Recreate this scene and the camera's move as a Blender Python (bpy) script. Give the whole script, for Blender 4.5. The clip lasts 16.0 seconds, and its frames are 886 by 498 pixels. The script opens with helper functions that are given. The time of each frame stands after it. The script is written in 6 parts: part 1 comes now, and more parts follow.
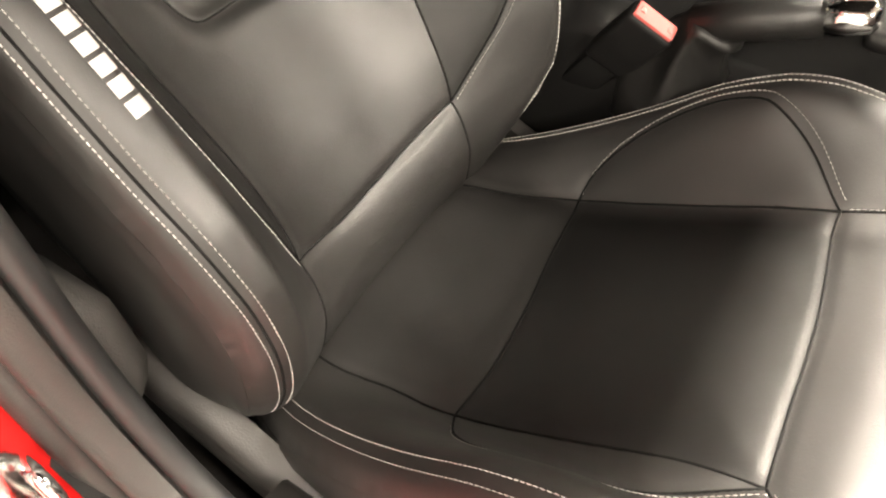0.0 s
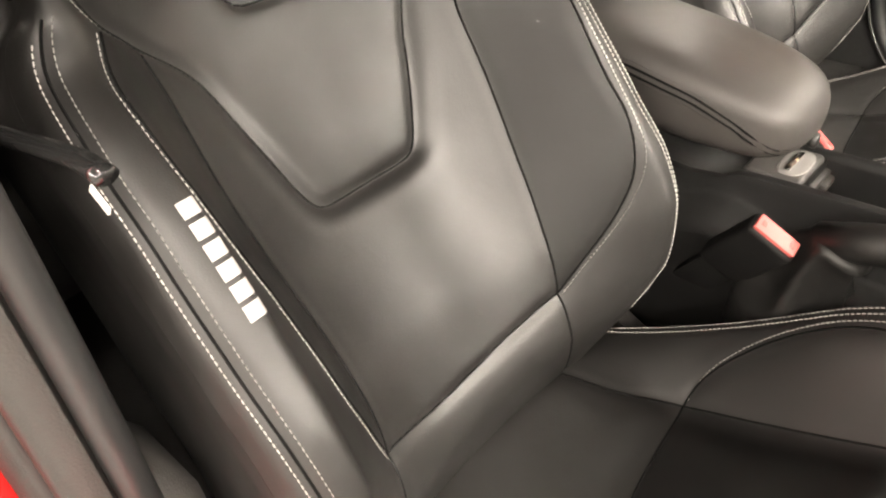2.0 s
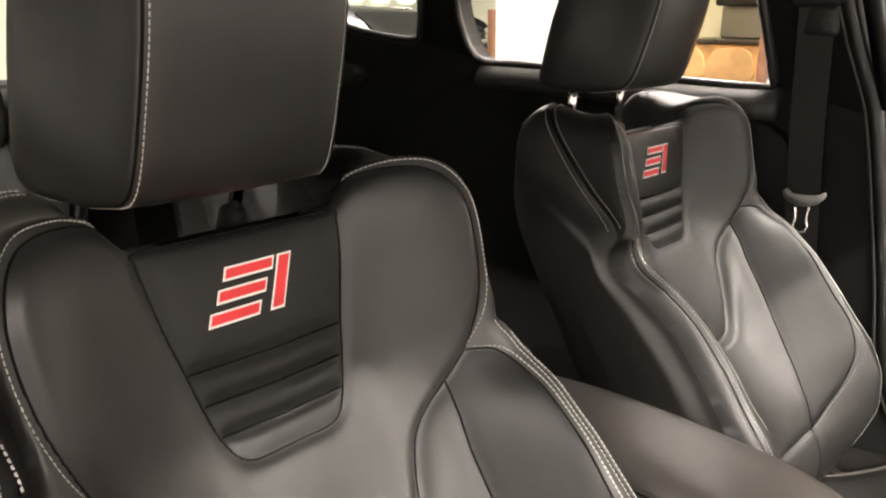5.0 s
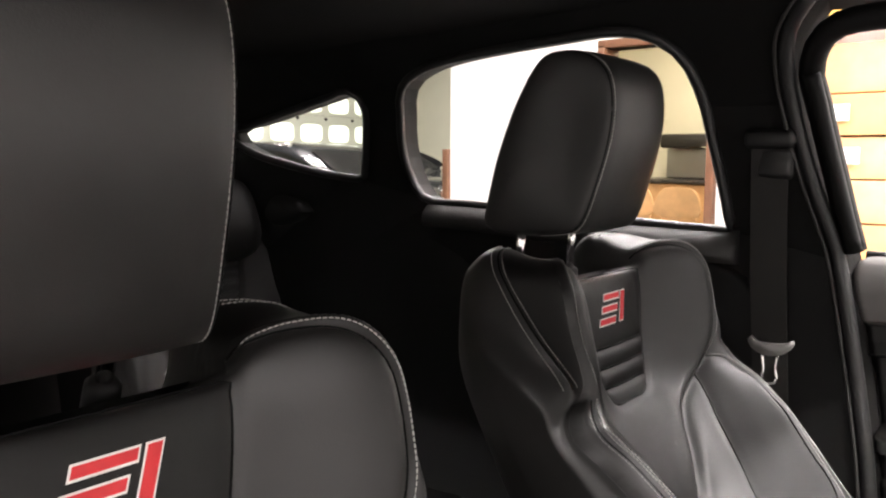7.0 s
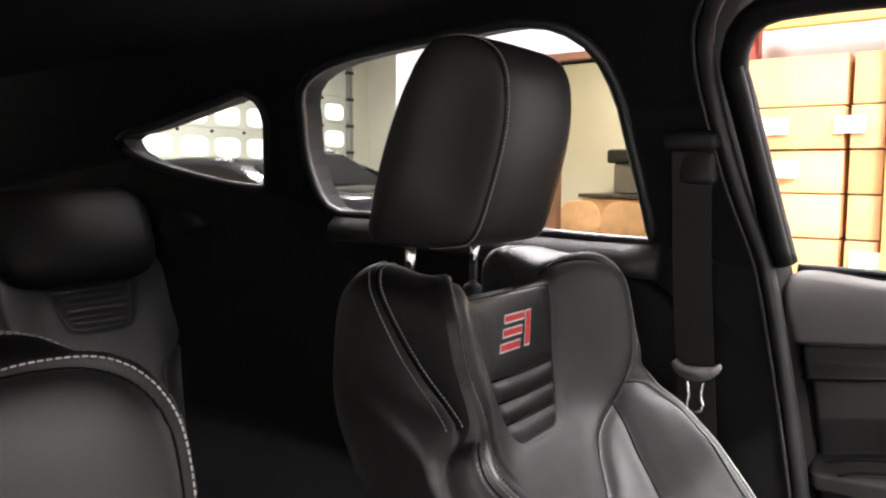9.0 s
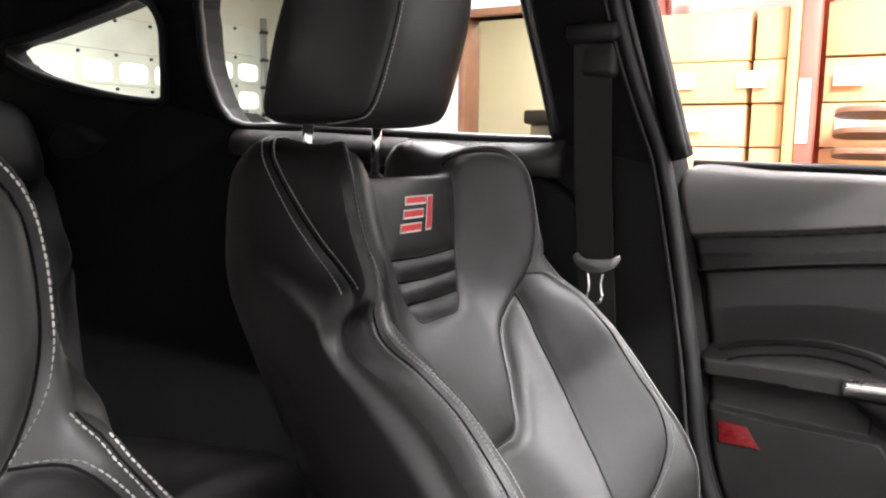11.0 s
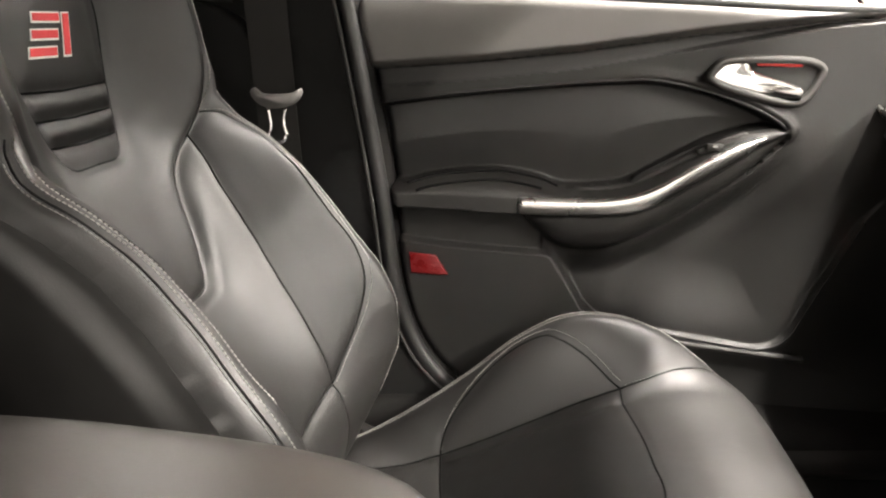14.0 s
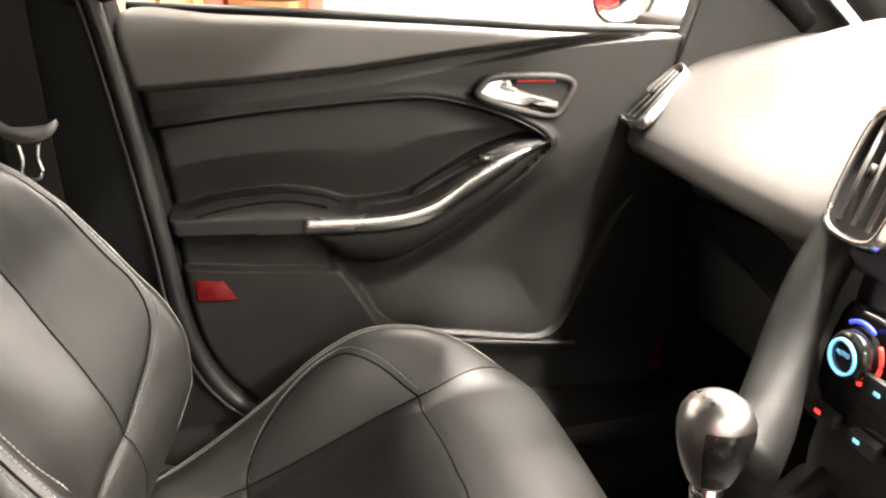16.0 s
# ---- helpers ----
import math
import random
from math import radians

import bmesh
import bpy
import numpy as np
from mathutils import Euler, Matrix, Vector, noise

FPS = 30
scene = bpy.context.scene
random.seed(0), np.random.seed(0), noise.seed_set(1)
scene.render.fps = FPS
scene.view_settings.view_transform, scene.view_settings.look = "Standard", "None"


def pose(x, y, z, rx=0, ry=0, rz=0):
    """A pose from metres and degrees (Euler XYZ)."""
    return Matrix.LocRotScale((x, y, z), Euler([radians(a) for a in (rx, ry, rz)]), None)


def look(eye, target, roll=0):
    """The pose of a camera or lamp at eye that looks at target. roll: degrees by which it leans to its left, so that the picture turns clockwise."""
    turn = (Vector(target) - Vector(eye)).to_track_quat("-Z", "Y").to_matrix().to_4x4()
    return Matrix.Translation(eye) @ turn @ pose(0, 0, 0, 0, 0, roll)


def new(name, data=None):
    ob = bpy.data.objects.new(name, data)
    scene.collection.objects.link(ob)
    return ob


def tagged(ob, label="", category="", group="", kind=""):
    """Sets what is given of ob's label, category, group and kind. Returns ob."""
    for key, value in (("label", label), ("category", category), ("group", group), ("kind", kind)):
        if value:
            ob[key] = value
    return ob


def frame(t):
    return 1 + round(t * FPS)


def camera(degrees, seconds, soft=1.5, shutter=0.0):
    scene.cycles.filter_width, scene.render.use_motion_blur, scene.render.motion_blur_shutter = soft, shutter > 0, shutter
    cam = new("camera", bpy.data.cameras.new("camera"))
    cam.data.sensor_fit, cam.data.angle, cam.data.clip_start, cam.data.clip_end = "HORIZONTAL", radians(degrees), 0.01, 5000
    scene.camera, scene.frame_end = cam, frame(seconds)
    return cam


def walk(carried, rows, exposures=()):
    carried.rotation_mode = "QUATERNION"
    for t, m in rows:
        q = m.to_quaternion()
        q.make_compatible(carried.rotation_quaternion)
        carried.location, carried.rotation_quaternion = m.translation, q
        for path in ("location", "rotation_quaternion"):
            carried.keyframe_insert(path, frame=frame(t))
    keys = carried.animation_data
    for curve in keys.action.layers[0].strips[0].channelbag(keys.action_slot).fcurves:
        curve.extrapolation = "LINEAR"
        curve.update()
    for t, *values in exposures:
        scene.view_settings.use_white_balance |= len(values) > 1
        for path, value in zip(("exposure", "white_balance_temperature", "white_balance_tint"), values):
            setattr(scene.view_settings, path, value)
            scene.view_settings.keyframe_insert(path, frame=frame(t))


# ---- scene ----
cam = camera(60.4, 16.0, soft=2.2)
# seconds, stops, white balance
EXPOSURES = [(0, 0.6, 7300, 12), (2.0, 0.7, 7100, 13), (3.5, 0.8, 7000, 13), (4.2, 0.85, 7000, 13), (5.0, 0.4, 6900, 14), (7.3, 0.12, 6300, 17), (8.5, 0.12, 6200, 17), (11, 0.35, 6100, 15), (12.5, 0.3, 6150, 15), (13.5, 0.35, 6400, 13), (14.5, 0.4, 6900, 12), (16, 0.4, 7000, 12)]
PATH = [
    (0, (0.391, -0.383, 1.044), (-0.28, 0.706, -0.494), 1.1),
    (0.5, (0.37, -0.37, 1.07), (-0.374, 0.754, -0.407), 0.7),
    (1, (0.354, -0.355, 1.081), (-0.488, 0.79, -0.327), 0.2),
    (1.5, (0.357, -0.349, 1.079), (-0.586, 0.787, -0.271), -0.0),
    (2, (0.357, -0.349, 1.08), (-0.649, 0.778, -0.23), -0.1),
    (2.5, (0.354, -0.345, 1.098), (-0.693, 0.788, -0.175), -0.2),
    (3, (0.353, -0.338, 1.114), (-0.753, 0.839, -0.065), -0.2),
    (3.5, (0.348, -0.33, 1.118), (-0.837, 0.919, 0.101), -0.2),
    (4, (0.334, -0.317, 1.144), (-0.912, 0.99, 0.285), -0.1),
    (4.5, (0.329, -0.313, 1.154), (-0.955, 1.041, 0.436), 0.1),
    (5, (0.324, -0.307, 1.162), (-0.986, 1.091, 0.587), -0.2),
    (5.2, (0.319, -0.306, 1.162), (-0.991, 1.116, 0.649), -0.1),
    (7.3, (0.258, -0.173, 1.162), (-1.008, 1.361, 0.943), 0.1),
    (8, (0.241, -0.093, 1.167), (-0.982, 1.477, 0.969), 0.0),
    (8.5, (0.246, -0.063, 1.16), (-0.961, 1.521, 0.973), 0.2),
    (10.8, (0.278, -0.024, 1.051), (-0.755, 1.67, 0.806), 0.8),
    (11, (0.274, -0.029, 1.038), (-0.735, 1.677, 0.774), 0.8),
    (11.5, (0.281, -0.028, 1.012), (-0.649, 1.714, 0.701), 0.8),
    (12, (0.262, -0.022, 0.996), (-0.523, 1.781, 0.633), 0.8),
    (12.5, (0.249, -0.019, 0.989), (-0.397, 1.827, 0.57), 0.9),
    (13, (0.234, -0.016, 0.974), (-0.254, 1.868, 0.511), 1.0),
    (13.5, (0.241, 0.009, 0.964), (-0.095, 1.911, 0.445), 1.1),
    (14, (0.23, 0.03, 0.983), (0.05, 1.935, 0.402), 1.4),
    (14.5, (0.222, 0.04, 1.005), (0.222, 1.944, 0.393), 1.5),
    (15, (0.218, 0.043, 1.02), (0.382, 1.938, 0.402), 1.6),
    (15.5, (0.218, 0.04, 1.031), (0.508, 1.919, 0.409), 1.6),
    (16, (0.222, 0.035, 1.039), (0.602, 1.898, 0.416), 1.7),
]
walk(cam, [(t, look(eye, target, roll)) for t, eye, target, roll in PATH], EXPOSURES)

# ---- world and light: an indoor workshop, its ceiling lights added out of view ----
world_ = bpy.data.worlds.new("world")
scene.world = world_
world_.use_nodes = True
world_.node_tree.nodes["Background"].inputs[0].default_value = (1.0, 0.95, 0.88, 1)
world_.node_tree.nodes["Background"].inputs[1].default_value = 0.02


def area_light(name, x, y, z, sx, sy, watts, colour=(1.0, 0.94, 0.85), rot=(0, 0, 0)):
    data = bpy.data.lights.new(name, "AREA")
    data.shape, data.size, data.size_y, data.energy, data.color = "RECTANGLE", sx, sy, watts, colour
    ob = new(name, data)
    ob.matrix_world = pose(x, y, z, *rot)
    return ob
# unseen strips: the first set by a seat shadow, others added to brighten
LAMPS = ((4.5, 0.9, 520, 0), (3.4, -2.6, 480, 0), (1.36, 0.6, 950, 0), (0.6, -3.9, 215, 1), (-1.6, 2.9, 230, 0), (-3.6, -0.6, 85, 0), (2.4, 3.4, 290, 0), (-6.5, 6.0, 420, 0))
for lx, ly, watts, across in LAMPS:
    area_light("strip_lamp", lx, ly, 3.69, 2.9 if across else 0.18, 0.18 if across else 2.9, watts, (1.0, 0.95, 0.88))
# added fill without a fitting, brightens the small room
area_light("room_fill", -2.4, 6.4, 2.65, 0.6, 0.6, 60, (1.0, 0.86, 0.62))

# ---- materials ----
def material(name, colour, rough=0.5, metal=0.0, grain=0.0, scale=300.0, vary=0.15, vscale=6.0, spec=0.5, coat=0.0, voronoi=False, rvary=0.08, crease=0.0):
    m = bpy.data.materials.new(name)
    m.use_nodes = True
    nt = m.node_tree
    b = nt.nodes["Principled BSDF"]
    b.inputs["Metallic"].default_value = metal
    b.inputs["Specular IOR Level"].default_value = spec
    b.inputs["Coat Weight"].default_value = coat
    b.inputs["Coat Roughness"].default_value = 0.08
    co = nt.nodes.new("ShaderNodeTexCoord")
    big = nt.nodes.new("ShaderNodeTexNoise")
    big.inputs["Scale"].default_value, big.inputs["Detail"].default_value = vscale, 5
    nt.links.new(co.outputs["Object"], big.inputs["Vector"])
    ramp = nt.nodes.new("ShaderNodeMapRange")
    ramp.inputs[1].default_value, ramp.inputs[2].default_value = 0.3, 0.7
    ramp.inputs[3].default_value, ramp.inputs[4].default_value = 1 - vary, 1 + vary
    nt.links.new(big.outputs["Fac"], ramp.inputs[0])
    mul = nt.nodes.new("ShaderNodeVectorMath")
    mul.operation = "SCALE"
    mul.inputs[0].default_value = colour
    nt.links.new(ramp.outputs[0], mul.inputs["Scale"])
    nt.links.new(mul.outputs[0], b.inputs["Base Color"])
    rr = nt.nodes.new("ShaderNodeMapRange")
    rr.inputs[1].default_value, rr.inputs[2].default_value = 0.3, 0.7
    rr.inputs[3].default_value, rr.inputs[4].default_value = max(rough - rvary, 0.02), min(rough + rvary, 1)
    nt.links.new(big.outputs["Fac"], rr.inputs[0])
    nt.links.new(rr.outputs[0], b.inputs["Roughness"])
    if grain > 0:
        fine = nt.nodes.new("ShaderNodeTexVoronoi" if voronoi else "ShaderNodeTexNoise")
        fine.inputs["Scale"].default_value = scale
        nt.links.new(co.outputs["Object"], fine.inputs["Vector"])
        bump = nt.nodes.new("ShaderNodeBump")
        bump.inputs["Strength"].default_value = grain
        bump.inputs["Distance"].default_value = 0.001
        nt.links.new(fine.outputs[0], bump.inputs["Height"])
        nt.links.new(bump.outputs[0], b.inputs["Normal"])
        if crease > 0:
            soft = nt.nodes.new("ShaderNodeTexNoise")
            soft.inputs["Scale"].default_value, soft.inputs["Detail"].default_value = 26.0, 3
            soft.inputs["Distortion"].default_value = 0.6
            nt.links.new(co.outputs["Object"], soft.inputs["Vector"])
            wave = nt.nodes.new("ShaderNodeBump")
            wave.inputs["Strength"].default_value = crease
            wave.inputs["Distance"].default_value = 0.004
            nt.links.new(soft.outputs[0], wave.inputs["Height"])
            nt.links.new(wave.outputs[0], bump.inputs["Normal"])
    return m


LEATHER = material("leather", (0.0098, 0.0092, 0.0086), 0.51, 0, 0.12, 650, 0.2, 7, 0.55, crease=0.10)
LEATHER_FINE = material("leather_fine", (0.0064, 0.0061, 0.0058), 0.50, 0, 0.09, 750, 0.18, 9, 0.36, crease=0.06)
ARM_LEATHER = material("armrest_leather", (0.034, 0.031, 0.029), 0.5, 0, 0.10, 650, 0.18, 7, 0.5, crease=0.10)
STITCH = material("thread", (0.36, 0.35, 0.33), 0.7, 0, 0.0, 300, 0.1, 40)
# near-black for thin cords that draw the shade inside sewn grooves
SEAM = material("dark_seam_shade", (0.004, 0.004, 0.004), 0.9, 0, 0, 1, 0.1, 5, 0.1)
PLASTIC = material("black_plastic", (0.009, 0.0087, 0.0083), 0.5, 0, 0.35, 700, 0.15, 5, 0.5)
PLASTIC_GREY = material("grey_plastic", (0.024, 0.0225, 0.021), 0.55, 0, 0.35, 600, 0.15, 5, 0.5)
SOFT_DASH = material("soft_touch_dash", (0.105, 0.10, 0.095), 0.5, 0, 0.12, 700, 0.12, 4, 0.5, voronoi=True)
GLOSS_BLACK = material("gloss_black", (0.012, 0.012, 0.012), 0.12, 0, 0, 1, 0.1, 5)
RUBBER = material("rubber", (0.012, 0.012, 0.012), 0.45, 0, 0.1, 400, 0.1, 8)
HEADLINER = material("headliner_cloth", (0.012, 0.0115, 0.011), 0.95, 0, 0.4, 900, 0.12, 6, 0.1)
CARPET = material("carpet", (0.014, 0.0135, 0.013), 0.98, 0, 0.9, 500, 0.3, 12, 0.1)
CHROME = material("chrome", (0.85, 0.85, 0.84), 0.09, 1.0, 0, 1, 0.03, 5, rvary=0.03)
SATIN = material("satin_metal", (0.72, 0.71, 0.69), 0.26, 1.0, 0.05, 900, 0.04, 5)
KNOB_METAL = material("knob_metal", (0.44, 0.43, 0.42), 0.36, 1.0, 0.05, 900, 0.04, 5)
RED_PLASTIC = material("red_plastic", (0.75, 0.035, 0.03), 0.35, 0, 0, 1, 0.08, 20)
BUTTON_RED = material("button_red", (0.50, 0.10, 0.09), 0.6, 0, 0, 1, 0.08, 20)
RED_THREAD = material("red_thread", (0.62, 0.03, 0.035), 0.6, 0, 0.5, 1500, 0.12, 60)
WHITE_PRINT = material("white_print", (0.75, 0.74, 0.70), 0.55, 0, 0.1, 800, 0.05, 30)
PALE_PRINT = material("pale_grey_print", (0.36, 0.35, 0.34), 0.6, 0, 0.1, 800, 0.08, 40)
DOOR_PLASTIC = material("door_plastic", (0.0115, 0.011, 0.0105), 0.58, 0, 0.3, 600, 0.15, 5, 0.32)
# black plastic, base deepened to carry shade between and behind the seats
SHADED_BLACK = material("shaded_black_plastic", (0.0045, 0.0044, 0.0043), 0.6, 0, 0.3, 700, 0.15, 6, 0.2)
RED_PAINT = material("red_car_paint", (0.55, 0.012, 0.012), 0.25, 0.2, 0, 1, 0.06, 5, coat=1.0)
RED_REFLECTOR = material("red_reflector", (0.14, 0.005, 0.006), 0.3, 0, 0.6, 350, 0.2, 50, voronoi=True)
WEBBING = material("belt_webbing", (0.022, 0.021, 0.020), 0.8, 0, 0.6, 900, 0.12, 20, 0.2)
FRONT_WALL_BOUNCE = material("front_wall_bounce_grey", (0.30, 0.30, 0.29), 0.7, 0, 0.1, 80, 0.08, 1.5)
CEILING_BOUNCE = material("ceiling_bounce_grey", (0.16, 0.16, 0.155), 0.8, 0, 0.1, 60, 0.1, 1.2)
REAR_LEATHER = material("rear_leather", (0.0105, 0.010, 0.0095), 0.6, 0, 0.10, 650, 0.2, 7, 0.3, crease=0.08)
NEAR_WALL_BOUNCE = material("near_wall_bounce_grey", (0.44, 0.44, 0.43), 0.7, 0, 0.1, 80, 0.06, 1.5)
MID_PLASTIC = material("mid_grey_plastic", (0.13, 0.125, 0.12), 0.45, 0, 0.2, 600, 0.1, 9)
WHITE_PAINT = material("white_wall_paint", (0.80, 0.80, 0.77), 0.7, 0, 0.1, 80, 0.04, 1.5)
CREAM_PAINT = material("cream_wall_paint", (0.62, 0.61, 0.50), 0.7, 0, 0.1, 80, 0.06, 1.2)
DOOR_BROWN = material("brown_wood_frame", (0.16, 0.075, 0.04), 0.5, 0, 0.2, 120, 0.25, 9)
CONCRETE = material("concrete_floor", (0.24, 0.235, 0.22), 0.5, 0, 0.3, 60, 0.25, 1.2)
PALE_WOOD = material("pale_plywood", (0.64, 0.385, 0.18), 0.55, 0, 0.2, 90, 0.22, 5)
CARD = material("cardboard", (0.60, 0.33, 0.14), 0.85, 0, 0.2, 120, 0.2, 4)
RACK_RED = material("red_rack_steel", (0.50, 0.10, 0.07), 0.5, 0, 0.1, 60, 0.15, 6)
RACK_YELLOW = material("yellow_rack_steel", (0.75, 0.48, 0.12), 0.5, 0, 0.1, 60, 0.15, 6)
PANEL_DOOR = material("sectional_door_steel", (0.62, 0.64, 0.55), 0.5, 0, 0.2, 40, 0.08, 2)
GREY_STEEL = material("grey_steel", (0.30, 0.30, 0.28), 0.45, 0.4, 0.1, 80, 0.1, 4)
DARK_CAR = material("dark_car_paint", (0.03, 0.032, 0.035), 0.2, 0.3, 0, 1, 0.1, 4, coat=1.0)
BLUE_PLASTIC = material("blue_plastic", (0.03, 0.04, 0.16), 0.4, 0, 0, 1, 0.1, 8)
LEAFLET = material("paper", (0.78, 0.78, 0.74), 0.8, 0, 0, 1, 0.06, 12)
WORKTOP = material("dark_worktop", (0.05, 0.045, 0.045), 0.3, 0, 0.1, 200, 0.3, 30)


def glass(name, tint=(1, 1, 1), rough=0.0):
    m = bpy.data.materials.new(name)
    m.use_nodes = True
    b = m.node_tree.nodes["Principled BSDF"]
    b.inputs["Base Color"].default_value = (*tint, 1)
    b.inputs["Transmission Weight"].default_value = 1.0
    b.inputs["Roughness"].default_value = rough
    b.inputs["IOR"].default_value = 1.02
    return m


GLASS = glass("window_glass", (0.95, 0.97, 0.95))
TINTED = glass("tinted_glass", (0.86, 0.88, 0.82))


def glow(name, colour, strength):
    m = bpy.data.materials.new(name)
    m.use_nodes = True
    b = m.node_tree.nodes["Principled BSDF"]
    b.inputs["Base Color"].default_value = (*colour, 1)
    b.inputs["Emission Color"].default_value = (*colour, 1)
    b.inputs["Emission Strength"].default_value = strength
    return m


TUBE = glow("lit_tube", (1.0, 0.97, 0.9), 14.0)
DAYLIT = glow("daylit_pane", (0.95, 1.0, 0.90), 0.9)
GLOW_RED = glow("red_backlight", (1.0, 0.05, 0.04), 1.6)
GLOW_CYAN = glow("cyan_backlight", (0.22, 0.62, 0.95), 0.8)
GLOW_BLUE = glow("blue_backlight", (0.05, 0.08, 1.0), 1.6)

# ---- mesh helpers ----
LOC = {}


def thing(name, at=(0, 0, 0), label="", category="", group="", kind=""):
    ob = new(name)
    ob.empty_display_size = 0.05
    ob.location = at
    LOC[ob.name] = Vector(at)
    return tagged(ob, label, category, group, kind)


def put(name, verts, faces, mat, parent=None, label="", smooth=True, category="", kind="", group="", normals=None):
    """One mesh object from world coordinates, under a thing or part, or at top level."""
    base = LOC[parent.name] if parent is not None else Vector((0, 0, 0))
    if parent is None and len(verts):
        lo = np.min(np.array([tuple(v) for v in verts]), axis=0)
        hi = np.max(np.array([tuple(v) for v in verts]), axis=0)
        base = Vector(((lo[0] + hi[0]) / 2, (lo[1] + hi[1]) / 2, lo[2]))
    me = bpy.data.meshes.new(name)
    me.from_pydata([(v[0] - base[0], v[1] - base[1], v[2] - base[2]) for v in verts], [], [tuple(int(i) for i in f) for f in faces])
    me.materials.append(mat)
    if smooth:
        me.polygons.foreach_set("use_smooth", [True] * len(me.polygons))
    me.update()
    if normals is not None:
        me.normals_split_custom_set_from_vertices([tuple(n) for n in normals])
    ob = new(name, me)
    if parent is not None:
        ob.parent = parent
    else:
        ob.location = base
    LOC[ob.name] = base
    return tagged(ob, label, category, group, kind)


def put_bm(name, bm, mat, parent=None, label="", smooth=True, **tags):
    bmesh.ops.recalc_face_normals(bm, faces=bm.faces)
    bm.verts.index_update()
    verts = [v.co.copy() for v in bm.verts]
    faces = [[v.index for v in f.verts] for f in bm.faces]
    bm.free()
    ob = put(name, verts, faces, mat, parent, label, smooth, **tags)
    if smooth:
        ob.data.set_sharp_from_angle(angle=radians(40))
    return ob


def box_bm(c, s, bevel=0.004, seg=2, m=None):
    bm = bmesh.new()
    bmesh.ops.create_cube(bm, size=1.0)
    for v in bm.verts:
        v.co = Vector((v.co.x * s[0], v.co.y * s[1], v.co.z * s[2]))
    if bevel > 0:
        bmesh.ops.bevel(bm, geom=list(bm.edges), offset=min(bevel, 0.49 * min(s)), segments=seg, affect="EDGES", profile=0.5)
    mat = Matrix.Translation(c) if m is None else Matrix.Translation(c) @ m
    bm.transform(mat)
    return bm


def box(name, c, s, mat, parent=None, label="", bevel=0.004, seg=2, m=None, **tags):
    return put_bm(name, box_bm(c, s, bevel, seg, m), mat, parent, label, **tags)


def smooth_line(pts, step=0.01, closed=False):
    """A Catmull-Rom curve through the points, resampled at even steps."""
    p = np.array(pts, float)
    n = len(p)
    out = []
    for i in range(n if closed else n - 1):
        if closed:
            a, b, c, d = p[(i - 1) % n], p[i], p[(i + 1) % n], p[(i + 2) % n]
        else:
            a, b, c, d = p[max(i - 1, 0)], p[i], p[i + 1], p[min(i + 2, n - 1)]
        for t in np.linspace(0, 1, 12, endpoint=False):
            out.append(0.5 * (2 * b + (c - a) * t + (2 * a - 5 * b + 4 * c - d) * t**2 + (3 * b - a - 3 * c + d) * t**3))
    out.append(p[0] if closed else p[-1])
    out = np.array(out)
    seg = np.linalg.norm(np.diff(out, axis=0), axis=1)
    s = np.r_[0, np.cumsum(seg)]
    k = max(int(round(s[-1] / step)), 2)
    at = np.linspace(0, s[-1], k + 1)
    res = np.stack([np.interp(at, s, out[:, j]) for j in range(out.shape[1])], 1)
    return res[:-1] if closed else res


def mirrored(half):
    """A closed outline from its half with first coordinate >= 0, from one end on the axis to the other."""
    h = np.array(half, float)
    left = h[::-1].copy()
    left[:, 0] *= -1
    keep = left[np.abs(left[:, 0]) > 1e-6]
    return np.concatenate([h, keep])


def line_dist(p, line, closed=False):
    """Distance of points p (N,2) from a polyline, and the nearest point on it."""
    a = line if closed else line[:-1]
    b = np.roll(line, -1, axis=0) if closed else line[1:]
    best, near = np.full(len(p), 1e9), p.copy()
    for q, r in zip(a, b):
        d = r - q
        t = np.clip(((p - q) @ d) / max(d @ d, 1e-12), 0, 1)
        c = q + t[:, None] * d
        e = np.hypot(*(p - c).T)
        hit = e < best
        best[hit], near[hit] = e[hit], c[hit]
    return best, near


def inside(p, poly):
    x, y = p[:, 0], p[:, 1]
    res = np.zeros(len(p), bool)
    a, b = poly, np.roll(poly, -1, axis=0)
    for (x0, y0), (x1, y1) in zip(a, b):
        if y0 == y1:
            continue
        cross = ((y0 > y) != (y1 > y)) & (x < (x1 - x0) * (y - y0) / (y1 - y0) + x0)
        res ^= cross
    return res


def ss(a, b, x):
    x = np.clip((x - a) / (b - a), 0, 1)
    return x * x * (3 - 2 * x)


def grid_normals(w, quads, soften=2):
    """Vertex normals of a quad grid (N,3)."""
    n = np.cross(w[quads[:, 2]] - w[quads[:, 0]], w[quads[:, 3]] - w[quads[:, 1]])
    out = np.zeros_like(w)
    for k in range(4):
        np.add.at(out, quads[:, k], n)
    out /= np.maximum(np.linalg.norm(out, axis=1), 1e-12)[:, None]
    for _ in range(soften):
        mean = out[quads].mean(1)
        soft = np.zeros_like(out)
        for k in range(4):
            np.add.at(soft, quads[:, k], mean)
        out = soft / np.maximum(np.linalg.norm(soft, axis=1), 1e-12)[:, None]
    return out


